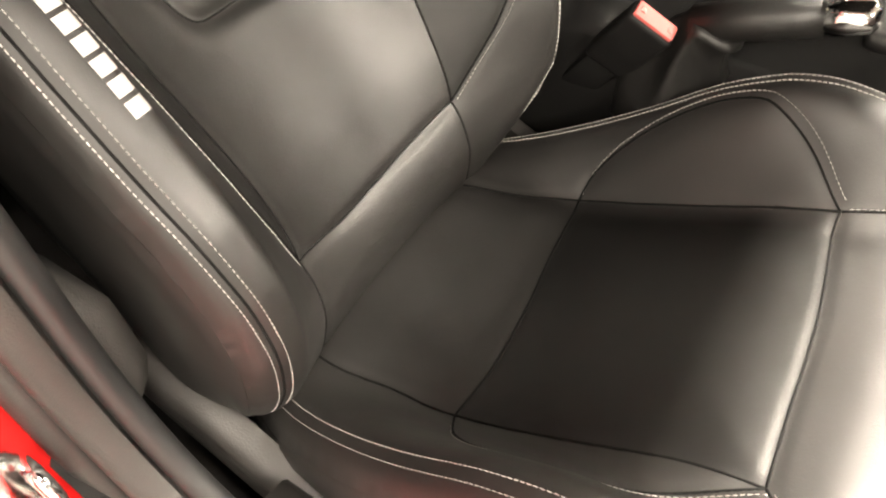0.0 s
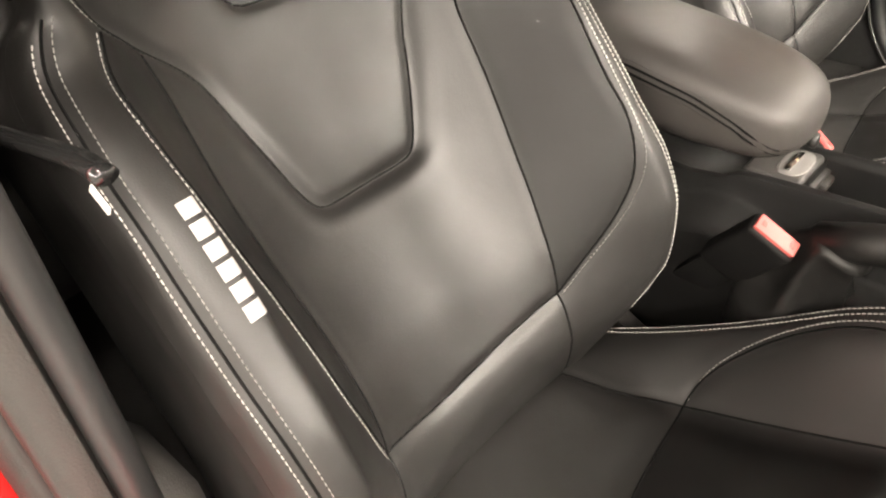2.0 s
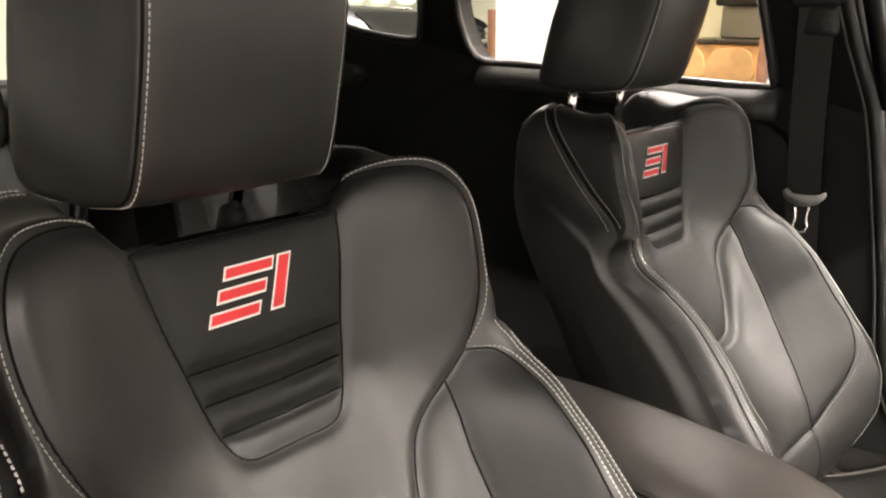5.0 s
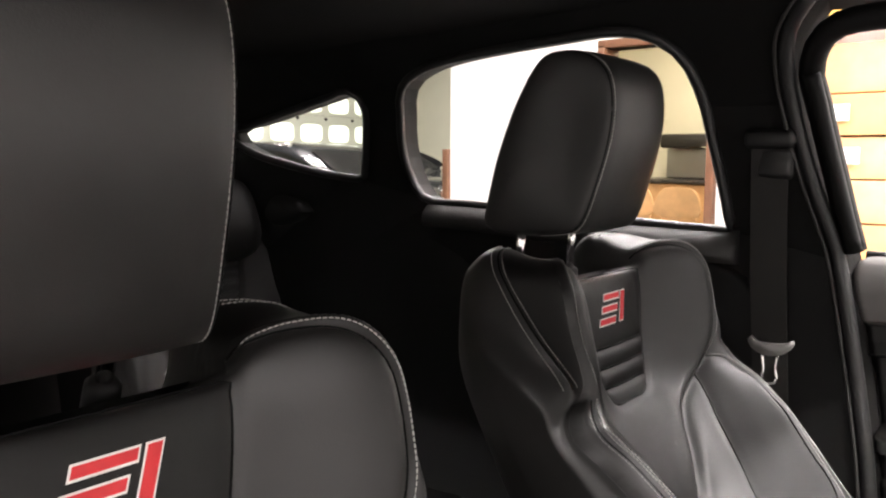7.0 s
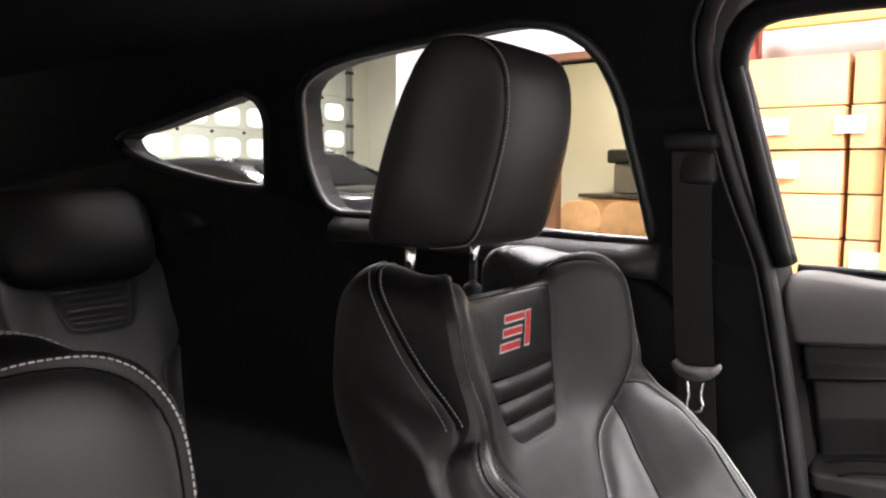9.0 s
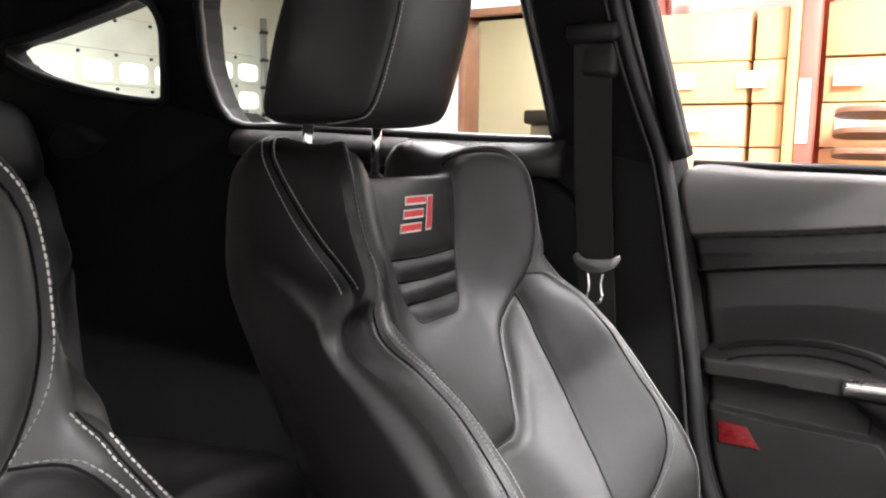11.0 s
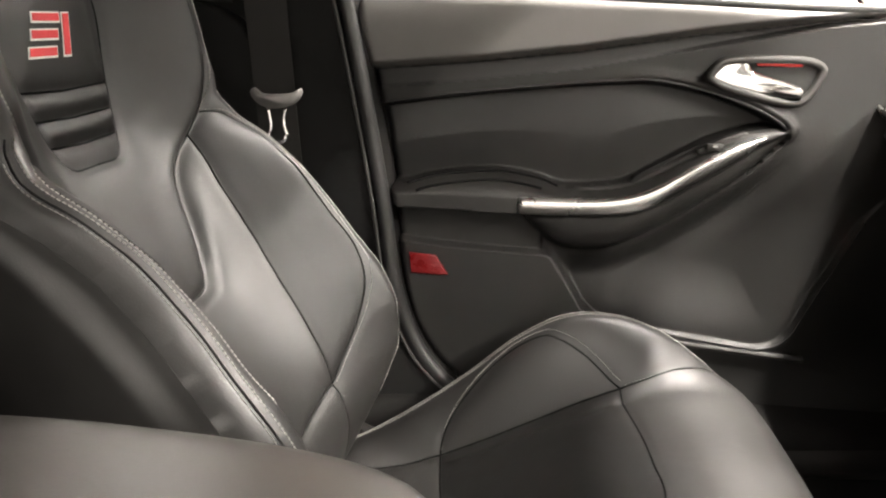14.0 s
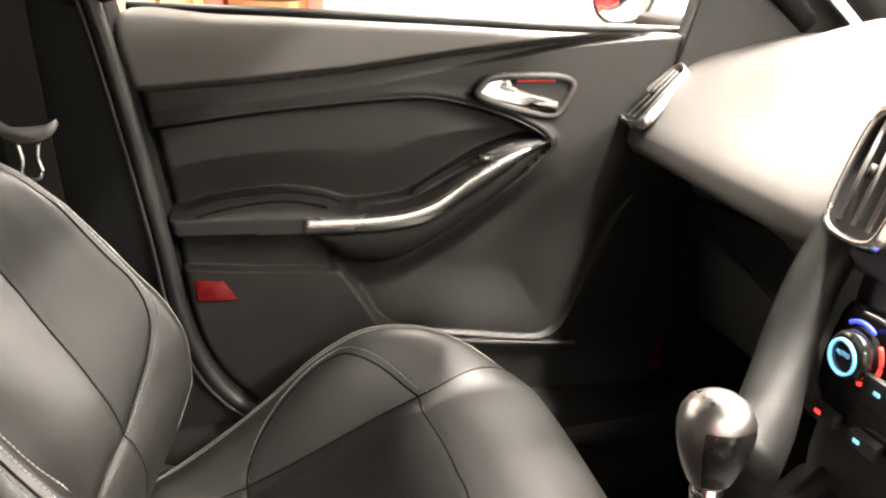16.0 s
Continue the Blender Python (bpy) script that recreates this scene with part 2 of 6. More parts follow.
def cloth_patches(outline, seams, regions, rest, step, height, place, soften=2):
    """A sewn surface over the outline, cut along its seams into the named regions. height(p) gives the third coordinate of
    points (N,2), place(a, b, h) the world place of arrays. Yields name, world points (N,3), faces, normals."""
    lo, hi = outline.min(0) - step, outline.max(0) + step
    us, vs = np.arange(lo[0], hi[0] + step, step), np.arange(lo[1], hi[1] + step, step)
    gu, gv = np.meshgrid(us, vs, indexing="ij")
    p = np.stack([gu.ravel(), gv.ravel()], 1)
    best, near = line_dist(p, outline, True)
    snap = best < 0.71 * step
    p[snap] = near[snap]
    nv = len(vs)
    i, j = np.meshgrid(np.arange(len(us) - 1), np.arange(nv - 1), indexing="ij")
    a = (i * nv + j).ravel()
    quads = np.stack([a, a + nv, a + nv + 1, a + 1], 1)
    mid = p[quads].mean(1)
    ok = inside(mid, outline)
    quads, mid = quads[ok], mid[ok]
    w = np.stack(place(p[:, 0], p[:, 1], height(p)), 1)
    nrm = grid_normals(w, quads, soften)
    taken = np.zeros(len(quads), bool)
    for name, poly in list(regions) + [(rest, None)]:
        pick = ~taken if poly is None else inside(mid, poly) & ~taken
        taken |= pick
        q = quads[pick]
        if not len(q):
            continue
        used, inv = np.unique(q, return_inverse=True)
        yield name, w[used], inv.reshape(q.shape), nrm[used]


def soft_interp(x, xs, ys, reach=0.014):
    """np.interp with its corners rounded off."""
    x = np.asarray(x, float)
    out = np.zeros_like(x)
    for d, w in ((-1.5, 0.1), (-0.75, 0.2), (0.0, 0.4), (0.75, 0.2), (1.5, 0.1)):
        out = out + w * np.interp(x + d * reach, xs, ys)
    return out


def stitch_run(curve, normal_of, gap=0.0046, long=0.0034, wide=0.0008, high=0.0005):
    """Thread stitches along a 3D curve (N,3); each is a small six-sided bar lying on the surface."""
    seg = np.linalg.norm(np.diff(curve, axis=0), axis=1)
    s = np.r_[0, np.cumsum(seg)]
    verts, faces = [], []
    for at in np.arange(gap / 2, s[-1], gap):
        c = np.array([np.interp(at, s, curve[:, k]) for k in range(3)])
        e = np.array([np.interp(min(at + 0.003, s[-1]), s, curve[:, k]) for k in range(3)])
        f = np.array([np.interp(max(at - 0.003, 0), s, curve[:, k]) for k in range(3)])
        t = (e - f) / max(np.linalg.norm(e - f), 1e-9)
        nn = np.array(normal_of(c))
        w = np.cross(t, nn)
        w /= max(np.linalg.norm(w), 1e-9)
        o = len(verts)
        for k, (fl, fw, fh) in enumerate(((-1, 0.5, 0), (-0.55, 1, 1), (0.55, 1, 1), (1, 0.5, 0))):
            q = c + t * long / 2 * fl
            verts += [q + w * wide / 2 * fw - nn * 0.0006, q + nn * high * (0.25 + 0.75 * fh), q - w * wide / 2 * fw - nn * 0.0006]
        for k in range(3):
            b = o + 3 * k
            faces += [(b, b + 1, b + 4, b + 3), (b + 1, b + 2, b + 5, b + 4)]
        faces += [(o, o + 2, o + 1), (o + 9, o + 10, o + 11)]
    return verts, faces


def tube(pts, radius, sides=10, closed=False, flat=1.0, up=(0, 0, 1)):
    """Vertices and faces of a swept tube; radius may be a list; flat squashes it along up."""
    p = [Vector(q) for q in pts]
    n = len(p)
    rad = [radius] * n if isinstance(radius, (int, float)) else list(radius)
    verts, faces = [], []
    for i, q in enumerate(p):
        if closed:
            t = p[(i + 1) % n] - p[(i - 1) % n]
        else:
            t = p[min(i + 1, n - 1)] - p[max(i - 1, 0)]
        t.normalize()
        a = t.cross(Vector(up))
        if a.length < 1e-4:
            a = t.cross(Vector((0, 1, 0.01)))
        a.normalize()
        b = a.cross(t)
        for k in range(sides):
            th = 2 * math.pi * k / sides
            verts.append(q + a * rad[i] * math.cos(th) + b * rad[i] * flat * math.sin(th))
    rings = n if closed else n - 1
    for i in range(rings):
        for k in range(sides):
            i2, k2 = (i + 1) % n, (k + 1) % sides
            faces.append((i * sides + k, i * sides + k2, i2 * sides + k2, i2 * sides + k))
    if not closed:
        faces.append(tuple(range(sides))[::-1])
        faces.append(tuple((n - 1) * sides + k for k in range(sides)))
    return verts, faces


def loft(rings, cap=True, closed=True):
    """Faces between rings of equally many points. cap: True for both ends, "end" for the last alone."""
    k = len(rings[0])
    verts = [tuple(q) for r in rings for q in r]
    faces = []
    for i in range(len(rings) - 1):
        for j in range(k if closed else k - 1):
            j2 = (j + 1) % k
            faces.append((i * k + j, i * k + j2, (i + 1) * k + j2, (i + 1) * k + j))
    if cap is True:
        faces.append(tuple(range(k))[::-1])
    if cap:
        faces.append(tuple((len(rings) - 1) * k + j for j in range(k)))
    return verts, faces


def inset_ring(poly, r):
    """The closed 2D outline moved inwards by r (outwards if negative)."""
    nxt, prv = np.roll(poly, -1, axis=0), np.roll(poly, 1, axis=0)
    t = nxt - prv
    t /= np.maximum(np.linalg.norm(t, axis=1), 1e-9)[:, None]
    area = 0.5 * np.sum(poly[:, 0] * nxt[:, 1] - nxt[:, 0] * poly[:, 1])
    nrm = np.stack([-t[:, 1], t[:, 0]], 1) * (1 if area > 0 else -1)
    return poly + nrm * r


def slab(name, poly, place, thick, mat, parent=None, label="", round_by=0.004, **tags):
    """A plate with rounded rim: the 2D outline poly, laid into space by place(a, b, h), with h from 0 to thick."""
    r = min(round_by, thick * 0.9)
    rings = [[place(a, b, 0.0) for a, b in poly]]
    for k in range(4):
        th = k / 3 * math.pi / 2
        rings.append([place(a, b, thick - r + r * math.sin(th)) for a, b in inset_ring(np.array(poly, float), r * (1 - math.cos(th)))])
    verts, faces = loft(rings)
    ob = put(name, verts, faces, mat, parent, label, **tags)
    ob.data.set_sharp_from_angle(angle=radians(40))
    return ob


def wall_panel(outer, holes, place, thick):
    """A sheet with openings cut through it: 2D outlines, laid into space by place(a, b, h)."""
    bm = bmesh.new()
    loops = []
    for loop in [outer] + list(holes):
        vs = [bm.verts.new((a, b, 0)) for a, b in loop]
        loops.append([bm.edges.new((vs[i], vs[(i + 1) % len(vs)])) for i in range(len(vs))])
    bmesh.ops.triangle_fill(bm, use_beauty=True, use_dissolve=False, edges=[e for es in loops for e in es])
    if holes:
        for f in list(bm.faces):
            c = f.calc_center_median()
            if any(inside(np.array([[c.x, c.y]]), np.array(h, float))[0] for h in holes):
                bm.faces.remove(f)
    res = bmesh.ops.extrude_face_region(bm, geom=list(bm.faces))
    for v in [g for g in res["geom"] if isinstance(g, bmesh.types.BMVert)]:
        v.co.z = thick
    for v in bm.verts:
        v.co = Vector(place(v.co.x, v.co.y, v.co.z))
    return bm

# ---- front seats ----
BACK_OUT = [(0, -0.07), (0.13, -0.07), (0.165, -0.045), (0.195, 0.0), (0.218, 0.05), (0.229, 0.10), (0.233, 0.15), (0.230, 0.2), (0.227, 0.25), (0.227, 0.316), (0.231, 0.36),
            (0.230, 0.398), (0.221, 0.424), (0.204, 0.440), (0.202, 0.475), (0.206, 0.51), (0.205, 0.545), (0.195, 0.577), (0.174, 0.598), (0.140, 0.608), (0.115, 0.607), (0.106, 0.600), (0.100, 0.588), (0.088, 0.58), (0, 0.579)]
# the driver's seat is broader at the foot of its door-side bolster
BACK_OUT_WIDE = [(0, -0.07), (0.13, -0.072), (0.185, -0.064), (0.216, -0.042), (0.230, -0.01), (0.234, 0.05), (0.236, 0.10), (0.237, 0.15), (0.238, 0.2), (0.239, 0.25), (0.239, 0.316), (0.238, 0.355), (0.231, 0.396), (0.220, 0.424)] + BACK_OUT[13:]
YOKE = [(0, 0.234), (0.045, 0.235), (0.060, 0.244), (0.071, 0.268), (0.086, 0.311), (0.094, 0.336), (0.105, 0.363), (0.119, 0.380), (0.141, 0.397), (0.154, 0.408), (0.168, 0.422), (0.180, 0.445),
        (0.190, 0.475), (0.195, 0.51), (0.194, 0.54), (0.184, 0.568), (0.165, 0.587), (0.135, 0.597), (0.110, 0.597), (0.102, 0.592)]
BOLSTER_IN = [(0.143, 0.398), (0.134, 0.335), (0.131, 0.25), (0.124, 0.17), (0.117, 0.11), (0.112, 0.055)]
BOLSTER_IN_WORN = [(0.144, 0.395), (0.150, 0.309), (0.144, 0.25), (0.135, 0.20), (0.129, 0.15), (0.128, 0.10), (0.130, 0.057)]
BOLSTER_ST = [(0.166, 0.417), (0.189, 0.404), (0.197, 0.372), (0.192, 0.30), (0.190, 0.24), (0.191, 0.192), (0.183, 0.147), (0.170, 0.118), (0.149, 0.090), (0.112, 0.055)]
BOLSTER_ST_WORN = [(0.167, 0.415), (0.182, 0.382), (0.185, 0.345), (0.182, 0.305), (0.174, 0.262), (0.164, 0.22), (0.157, 0.18), (0.151, 0.135), (0.140, 0.085), (0.130, 0.057)]
INSERT = [(0, 0.404), (0.035, 0.404), (0.050, 0.412), (0.060, 0.431), (0.067, 0.456), (0.073, 0.482), (0.083, 0.52), (0.089, 0.55), (0.0905, 0.565), (0.086, 0.576), (0, 0.5785)]
CUSH_OUT = [(0, 0.06), (0.17, 0.06), (0.205, 0.09), (0.225, 0.15), (0.240, 0.25), (0.246, 0.35), (0.246, 0.45), (0.240, 0.53), (0.222, 0.59), (0.185, 0.622), (0.12, 0.634), (0, 0.637)]
CUSH_ARCH = [(0.150, 0.223), (0.170, 0.226), (0.187, 0.244), (0.200, 0.275), (0.205, 0.313), (0.204, 0.345), (0.197, 0.366), (0.178, 0.410), (0.156, 0.445)]
CUSH_ARCH_WORN = [(0.130, 0.245), (0.150, 0.256), (0.163, 0.285), (0.165, 0.315), (0.161, 0.369), (0.140, 0.415), (0.112, 0.467)]


def right_and_left(line, left=None):
    l = np.array(line, float)
    m = np.array(line if left is None else left, float)
    m[:, 0] *= -1
    return [l, m]


def two_sided(right, left):
    """A closed outline from two halves, each from one end on the axis to the other."""
    r, l = right_and_left(right, left)
    l = l[::-1]
    return np.concatenate([r, l[np.abs(l[:, 0]) > 1e-6]])


def front_seat(cy, back_dx, back_dz, cush_dx, cush_dz, outer, label, head_dx=0.0, head_dy=-0.005, head_dz=0.0, recline=31.0, worn=False):
    """A bolstered sports seat. cy: its centre line; outer: the side (-1 or 1) that faces its door; worn: its door side is pressed flatter."""
    seat = thing("front_seat", (0.25 + cush_dx, cy, 0.25), label, "car seat", "front seats")
    SR, CR = math.sin(radians(recline)), math.cos(radians(recline))
    s0, c0 = math.sin(radians(31)), math.cos(radians(31))
    # the recline pivots at shoulder height
    ox, oz = 0.105 + back_dx + (SR - s0) * 0.43 - (c0 - CR) * 0.03, 0.51 + back_dz + (c0 - CR) * 0.43 + (SR - s0) * 0.03

    def back(u, v, n):
        return (ox - SR * v + CR * n, cy + u + 0 * n, oz + CR * v + SR * n)

    outline = smooth_line(two_sided(BACK_OUT, BACK_OUT_WIDE if worn else BACK_OUT), 0.006, True)
    yoke = smooth_line(mirrored(YOKE), 0.006, True)
    yoke_open = smooth_line(np.concatenate([np.array(YOKE)[::-1] * (-1, 1), np.array(YOKE)[1:]]), 0.006)
    insert = smooth_line(mirrored(INSERT), 0.005, True)
    b_in = [smooth_line(l, 0.006) for l in right_and_left(BOLSTER_IN, BOLSTER_IN_WORN if worn else None)]
    b_st = [smooth_line(l, 0.006) for l in right_and_left(BOLSTER_ST, BOLSTER_ST_WORN if worn else None)]
    foot_l = (-0.130, 0.057) if worn else (-0.112, 0.055)
    band = smooth_line([foot_l, (-0.06, 0.042), (0, 0.042), (0.06, 0.047), (0.112, 0.055)], 0.006)
    low = [smooth_line(l, 0.006) for l in ([(0.112, 0.055), (0.112, 0.02), (0.118, -0.03), (0.125, -0.07)], [foot_l, (foot_l[0], 0.02), (-0.13, -0.03), (-0.135, -0.07)])]
    ribs = [np.array([(-w, v), (0, v - 0.0015), (w, v)]) for w, v in ((0.071, 0.482), (0.064, 0.456), (0.057, 0.430))]
    edge = [smooth_line(l, 0.006) for l in right_and_left([(0.199, 0.432), (0.209, 0.414), (0.214, 0.388), (0.213, 0.36), (0.209, 0.316), (0.209, 0.25), (0.212, 0.2), (0.215, 0.15), (0.211, 0.10), (0.201, 0.05), (0.182, 0.0)],
                                                                   [(0.200, 0.430), (0.210, 0.412), (0.217, 0.388), (0.2235, 0.345), (0.225, 0.29), (0.225, 0.24), (0.223, 0.18), (0.220, 0.12), (0.216, 0.06), (0.213, 0.0), (0.210, -0.03)] if worn else None)]
    seams = [(yoke_open, False), (insert, True), (band, False)] + [(l, False) for l in b_in + b_st + low + ribs + edge]

    def height(p, cut=True):
        u, v = np.abs(p[:, 0]), p[:, 1]
        c = soft_interp(v, [-0.07, -0.03, 0, 0.04, 0.10, 0.15, 0.20, 0.24, 0.33, 0.43, 0.51, 0.55, 0.59, 0.63], [-0.055, -0.022, -0.004, 0.0, -0.010, -0.021, -0.031, -0.037, -0.038, -0.032, -0.012, 0.0, 0.006, 0.0])
        b = soft_interp(v, [-0.07, -0.03, 0, 0.05, 0.1, 0.15, 0.24, 0.31, 0.36, 0.40, 0.45, 0.55, 0.61], [0.02, 0.035, 0.055, 0.09, 0.118, 0.13, 0.133, 0.12, 0.098, 0.068, 0.072, 0.068, 0.052])
        t = np.clip((u - 0.015) / 0.177, 0, 1)
        low_rise = 0.7 * t * t + 0.3 * t * t * ss(0, 1, t)
        n = c + b * (low_rise + (ss(0.072, 0.205, u) - low_rise) * ss(0.28, 0.44, v))
        n += 0.006 * np.exp(-((u / 0.075) ** 2)) * ss(0.06, 0.13, v) * (1 - ss(0.2, 0.245, v))
        d_out, _ = line_dist(p, outline, True)
        up = ss(0.415, 0.455, v)
        r = 0.032 - 0.021 * up
        k = np.clip(1 - d_out / r, 0, 1)
        n -= r * (1 - np.sqrt(np.clip(1 - k * k, 0, 1))) * (1 + 0.3 * up)
        if cut:
            d = np.full(len(p), 1.0)
            for line, closed in seams:
                e, _ = line_dist(p, line, closed)
                d = np.minimum(d, e)
            d_ins, _ = line_dist(p, insert, True)
            dw = np.full(len(p), 1.0)
            for line in b_in + b_st + low:
                e, _ = line_dist(p, line)
                dw = np.minimum(dw, e)
            ds = np.full(len(p), 1.0)
            for line, closed in ((yoke_open, False), (insert, True), (band, False), *((r, False) for r in ribs)):
                e, _ = line_dist(p, line, closed)
                ds = np.minimum(ds, e)
            n += 0.006 * (1 - np.exp(-ds / 0.014)) + 0.003 * (1 - np.exp(-((dw / 0.022) ** 2))) - 0.0032 * np.exp(-((d / 0.0034) ** 2)) - 0.007
            d_yoke, _ = line_dist(p, yoke, True)
            n += 0.003 * inside(p, yoke) * ss(0.0, 0.012, d_yoke)
            n += 0.0028 * np.exp(-(((d_yoke - 0.013) / 0.009) ** 2)) * ~inside(p, yoke) * (1 - ss(0.30, 0.37, v))
            n -= 0.004 * inside(p, insert) * ss(0.0, 0.01, d_ins)
        return n

    panels = []
    for s, a, b in zip(("bolster_panel", "bolster_panel"), b_in, b_st):
        panels.append((s, np.concatenate([a, b[::-1]])))
    rib_split = [("insert_rib", np.array([(-0.12, lo), (0.12, lo), (0.12, hi), (-0.12, hi)])) for lo, hi in ((0.456, 0.482), (0.430, 0.456), (0.39, 0.430))]
    regions = []
    for name, poly in rib_split:
        lo, hi = poly[0, 1], poly[2, 1]
        regions.append((name, insert[(insert[:, 1] >= lo - 0.001) & (insert[:, 1] <= hi + 0.001)]))
    regions = [(n, p[np.argsort(np.arctan2(p[:, 1] - p[:, 1].mean(), p[:, 0] - p[:, 0].mean()))]) for n, p in regions if len(p) > 3]
    regions.append(("logo_panel", insert))
    regions.append(("shoulder_panel", yoke))
    regions += panels
    centre = np.concatenate([b_in[0], band[::-1], b_in[1][::-1], [(-0.146, 0.404), (-0.1, 0.37), (0, 0.3), (0.1, 0.37)]])
    regions.append(("lumbar_panel", centre))
    regions.append(("lower_back_panel", np.concatenate([band, low[0], low[1][::-1]])))
    for name, pts, faces, nrm in cloth_patches(outline, seams, regions, "side_bolster", 0.0026, height, back):
        put(name, pts, faces, LEATHER_FINE if name in ("logo_panel", "insert_rib", "bolster_panel") else LEATHER, seat, normals=nrm)

    # the shell behind
    edge_n = height(outline) - 0.0004
    deep = np.interp(outline[:, 1], [-0.07, 0.0, 0.4, 0.5, 0.62], [-0.10, -0.125, -0.13, -0.135, -0.135])
    full = outline.copy()
    flank = (np.abs(full[:, 0]) > 0.16) & (full[:, 1] > 0.10) & (full[:, 1] < 0.59)
    full[flank, 0] = np.sign(full[flank, 0]) * np.interp(full[flank, 1], [0.10, 0.16, 0.48, 0.545, 0.59], [0.230, 0.236, 0.238, 0.232, 0.205])
    for _ in range(12):
        full = (np.roll(full, 2, axis=0) + np.roll(full, 1, axis=0) + full + np.roll(full, -1, axis=0) + np.roll(full, -2, axis=0)) / 5
    edge_soft = edge_n.copy()
    for _ in range(30):
        edge_soft = (np.roll(edge_soft, 1) + edge_soft + np.roll(edge_soft, -1)) / 3
    # on the shoulder wings a gusset runs back from the edge to a double seam, and the shell swells out behind it
    seam_t = 0.04 + 0.36 * np.clip((outline[:, 1] - 0.432) / 0.15, 0, 1) * ss(0.09, 0.12, np.abs(outline[:, 0]))

    def shell_ring(t, lift=0.0):
        t = np.broadcast_to(np.asarray(t, float), seam_t.shape)
        m_ = ss(0.0, 1.0, np.clip((t - np.maximum(0.04, seam_t - 0.01)) / (0.14 + 0.36 * np.clip((outline[:, 1] - 0.43) / 0.15, 0, 1)), 0, 1))
        o = soft_interp(t, [0, 0.06, 0.16, 0.35, 0.6, 0.8, 0.93, 1.0], [0.0, 0.0025, 0.004, 0.005, 0.004, -0.003, -0.014, -0.034], 0.03)
        o = np.where(t <= 0, 0.0, o) + lift
        o = o - 0.0035 * np.exp(-(((t - seam_t) / 0.018) ** 2)) * ss(0.44, 0.46, outline[:, 1]) * ss(0.09, 0.12, np.abs(outline[:, 0])) * (t > 0.001)
        ring = inset_ring(outline * (1 - m_)[:, None] + full * m_[:, None], -o[:, None])
        ring[:, 1] += 0.045 * ss(0.0, 0.55, t) * (1 - ss(0.7, 1.0, t)) * ss(0.54, 0.60, outline[:, 1]) * ss(0.09, 0.12, np.abs(outline[:, 0]))
        n = (edge_n * (1 - m_) + edge_soft * m_) * (1 - t) + deep * t
        return np.array([back(a, b, c) for (a, b), c in zip(ring, n)])

    rings = [[tuple(q) for q in shell_ring(t)] for t in np.linspace(0, 1, 57)]
    mid = outline * (0.55, 0.55) + (0, 0.12)
    rings.append([back(mid[i, 0], mid[i, 1], -0.135) for i in range(len(outline))])
    verts, faces = loft(rings, cap=False)
    k = len(outline)
    faces.append(tuple(57 * k + j for j in range(k)))
    put("back_shell", verts, faces, LEATHER, seat, "black leather seat shell")
    gus_v, gus_f, gus_l = [], [], []
    for sign in (-1, 1):
        idx = [i for i in range(len(outline)) if outline[i, 0] * sign > 0.125 and outline[i, 1] > 0.446]
        gus_l.append(shell_ring(seam_t, 0.0012)[idx])
        for dt in (-0.042, 0.042):
            cur = smooth_line(shell_ring(seam_t + dt, 0.0012)[idx], 0.006)
            a, b = stitch_run(cur, lambda c, g=sign: (0.1, 0.99 * g, 0.1), wide=0.0012, high=0.0009)
            gus_f += [tuple(i + len(gus_v) for i in f) for f in b]
            gus_v += list(a)
    put("gusset_stitching", gus_v, gus_f, STITCH, seat, "pale grey thread stitching", smooth=False, kind="stuff")
    put("top_cap", *loft([[back(u, v, n) for u, v in ((-0.098, 0.55), (0.098, 0.55), (0.098, 0.592), (-0.098, 0.592))] for n in (-0.045, -0.12)]), PLASTIC, seat)

    def lay(line, lift=0.0004):
        z = height(line) + lift
        return np.array([back(u, v, n) for (u, v), n in zip(line, z)])

    def surface_normal(curve2):
        """Normal of the sewn surface near a 3D place."""
        def f(c):
            d = np.array(c) - (ox, cy, oz)
            u, v = d[1], -SR * d[0] + CR * d[2]
            q = np.array([(u - 0.002, v), (u + 0.002, v), (u, v - 0.002), (u, v + 0.002)])
            z = height(q, False)
            nu, nv = -(z[1] - z[0]) / 0.004, -(z[3] - z[2]) / 0.004
            w = np.array([-SR * nv + CR, nu, CR * nv + SR])
            return w / np.linalg.norm(w)
        return f

    runs = []
    for s in (0, 1):
        sign = 1 if s == 0 else -1
        runs.append(b_st[s] + (0.0045 * sign, 0))
        lower = edge[s]
        runs.append(lower + (-0.0055 * sign, 0))
        runs.append(lower[lower[:, 1] < 0.42] + (0.0055 * sign, 0))
        wing = smooth_line(np.array(YOKE)[9:] * (sign, 1), 0.006)
        runs.append(wing + np.stack([0.0055 * sign * ss(0.41, 0.45, wing[:, 1]), 0.004 * ss(0.55, 0.59, wing[:, 1])], 1))
    sv, sf = [], []
    for r in runs:
        a, b = stitch_run(lay(r), surface_normal(r))
        sf += [tuple(i + len(sv) for i in f) for f in b]
        sv += list(a)
    put("stitching", sv, sf, STITCH, seat, "pale grey thread stitching", smooth=False, kind="stuff")

    def seam_lines(nm, lines, put_on, radius=0.0011):
        sv, sf = [], []
        for line in lines:
            a, b = tube([tuple(q) for q in put_on(line)], radius, 6)
            sf += [tuple(i + len(sv) for i in f) for f in b]
            sv += list(a)
        put(nm, sv, sf, SEAM, seat, "dark sewn seam")

    for line in gus_l:
        seam_lines("gusset_seam", [line], lambda l: smooth_line(l, 0.006), 0.0011)
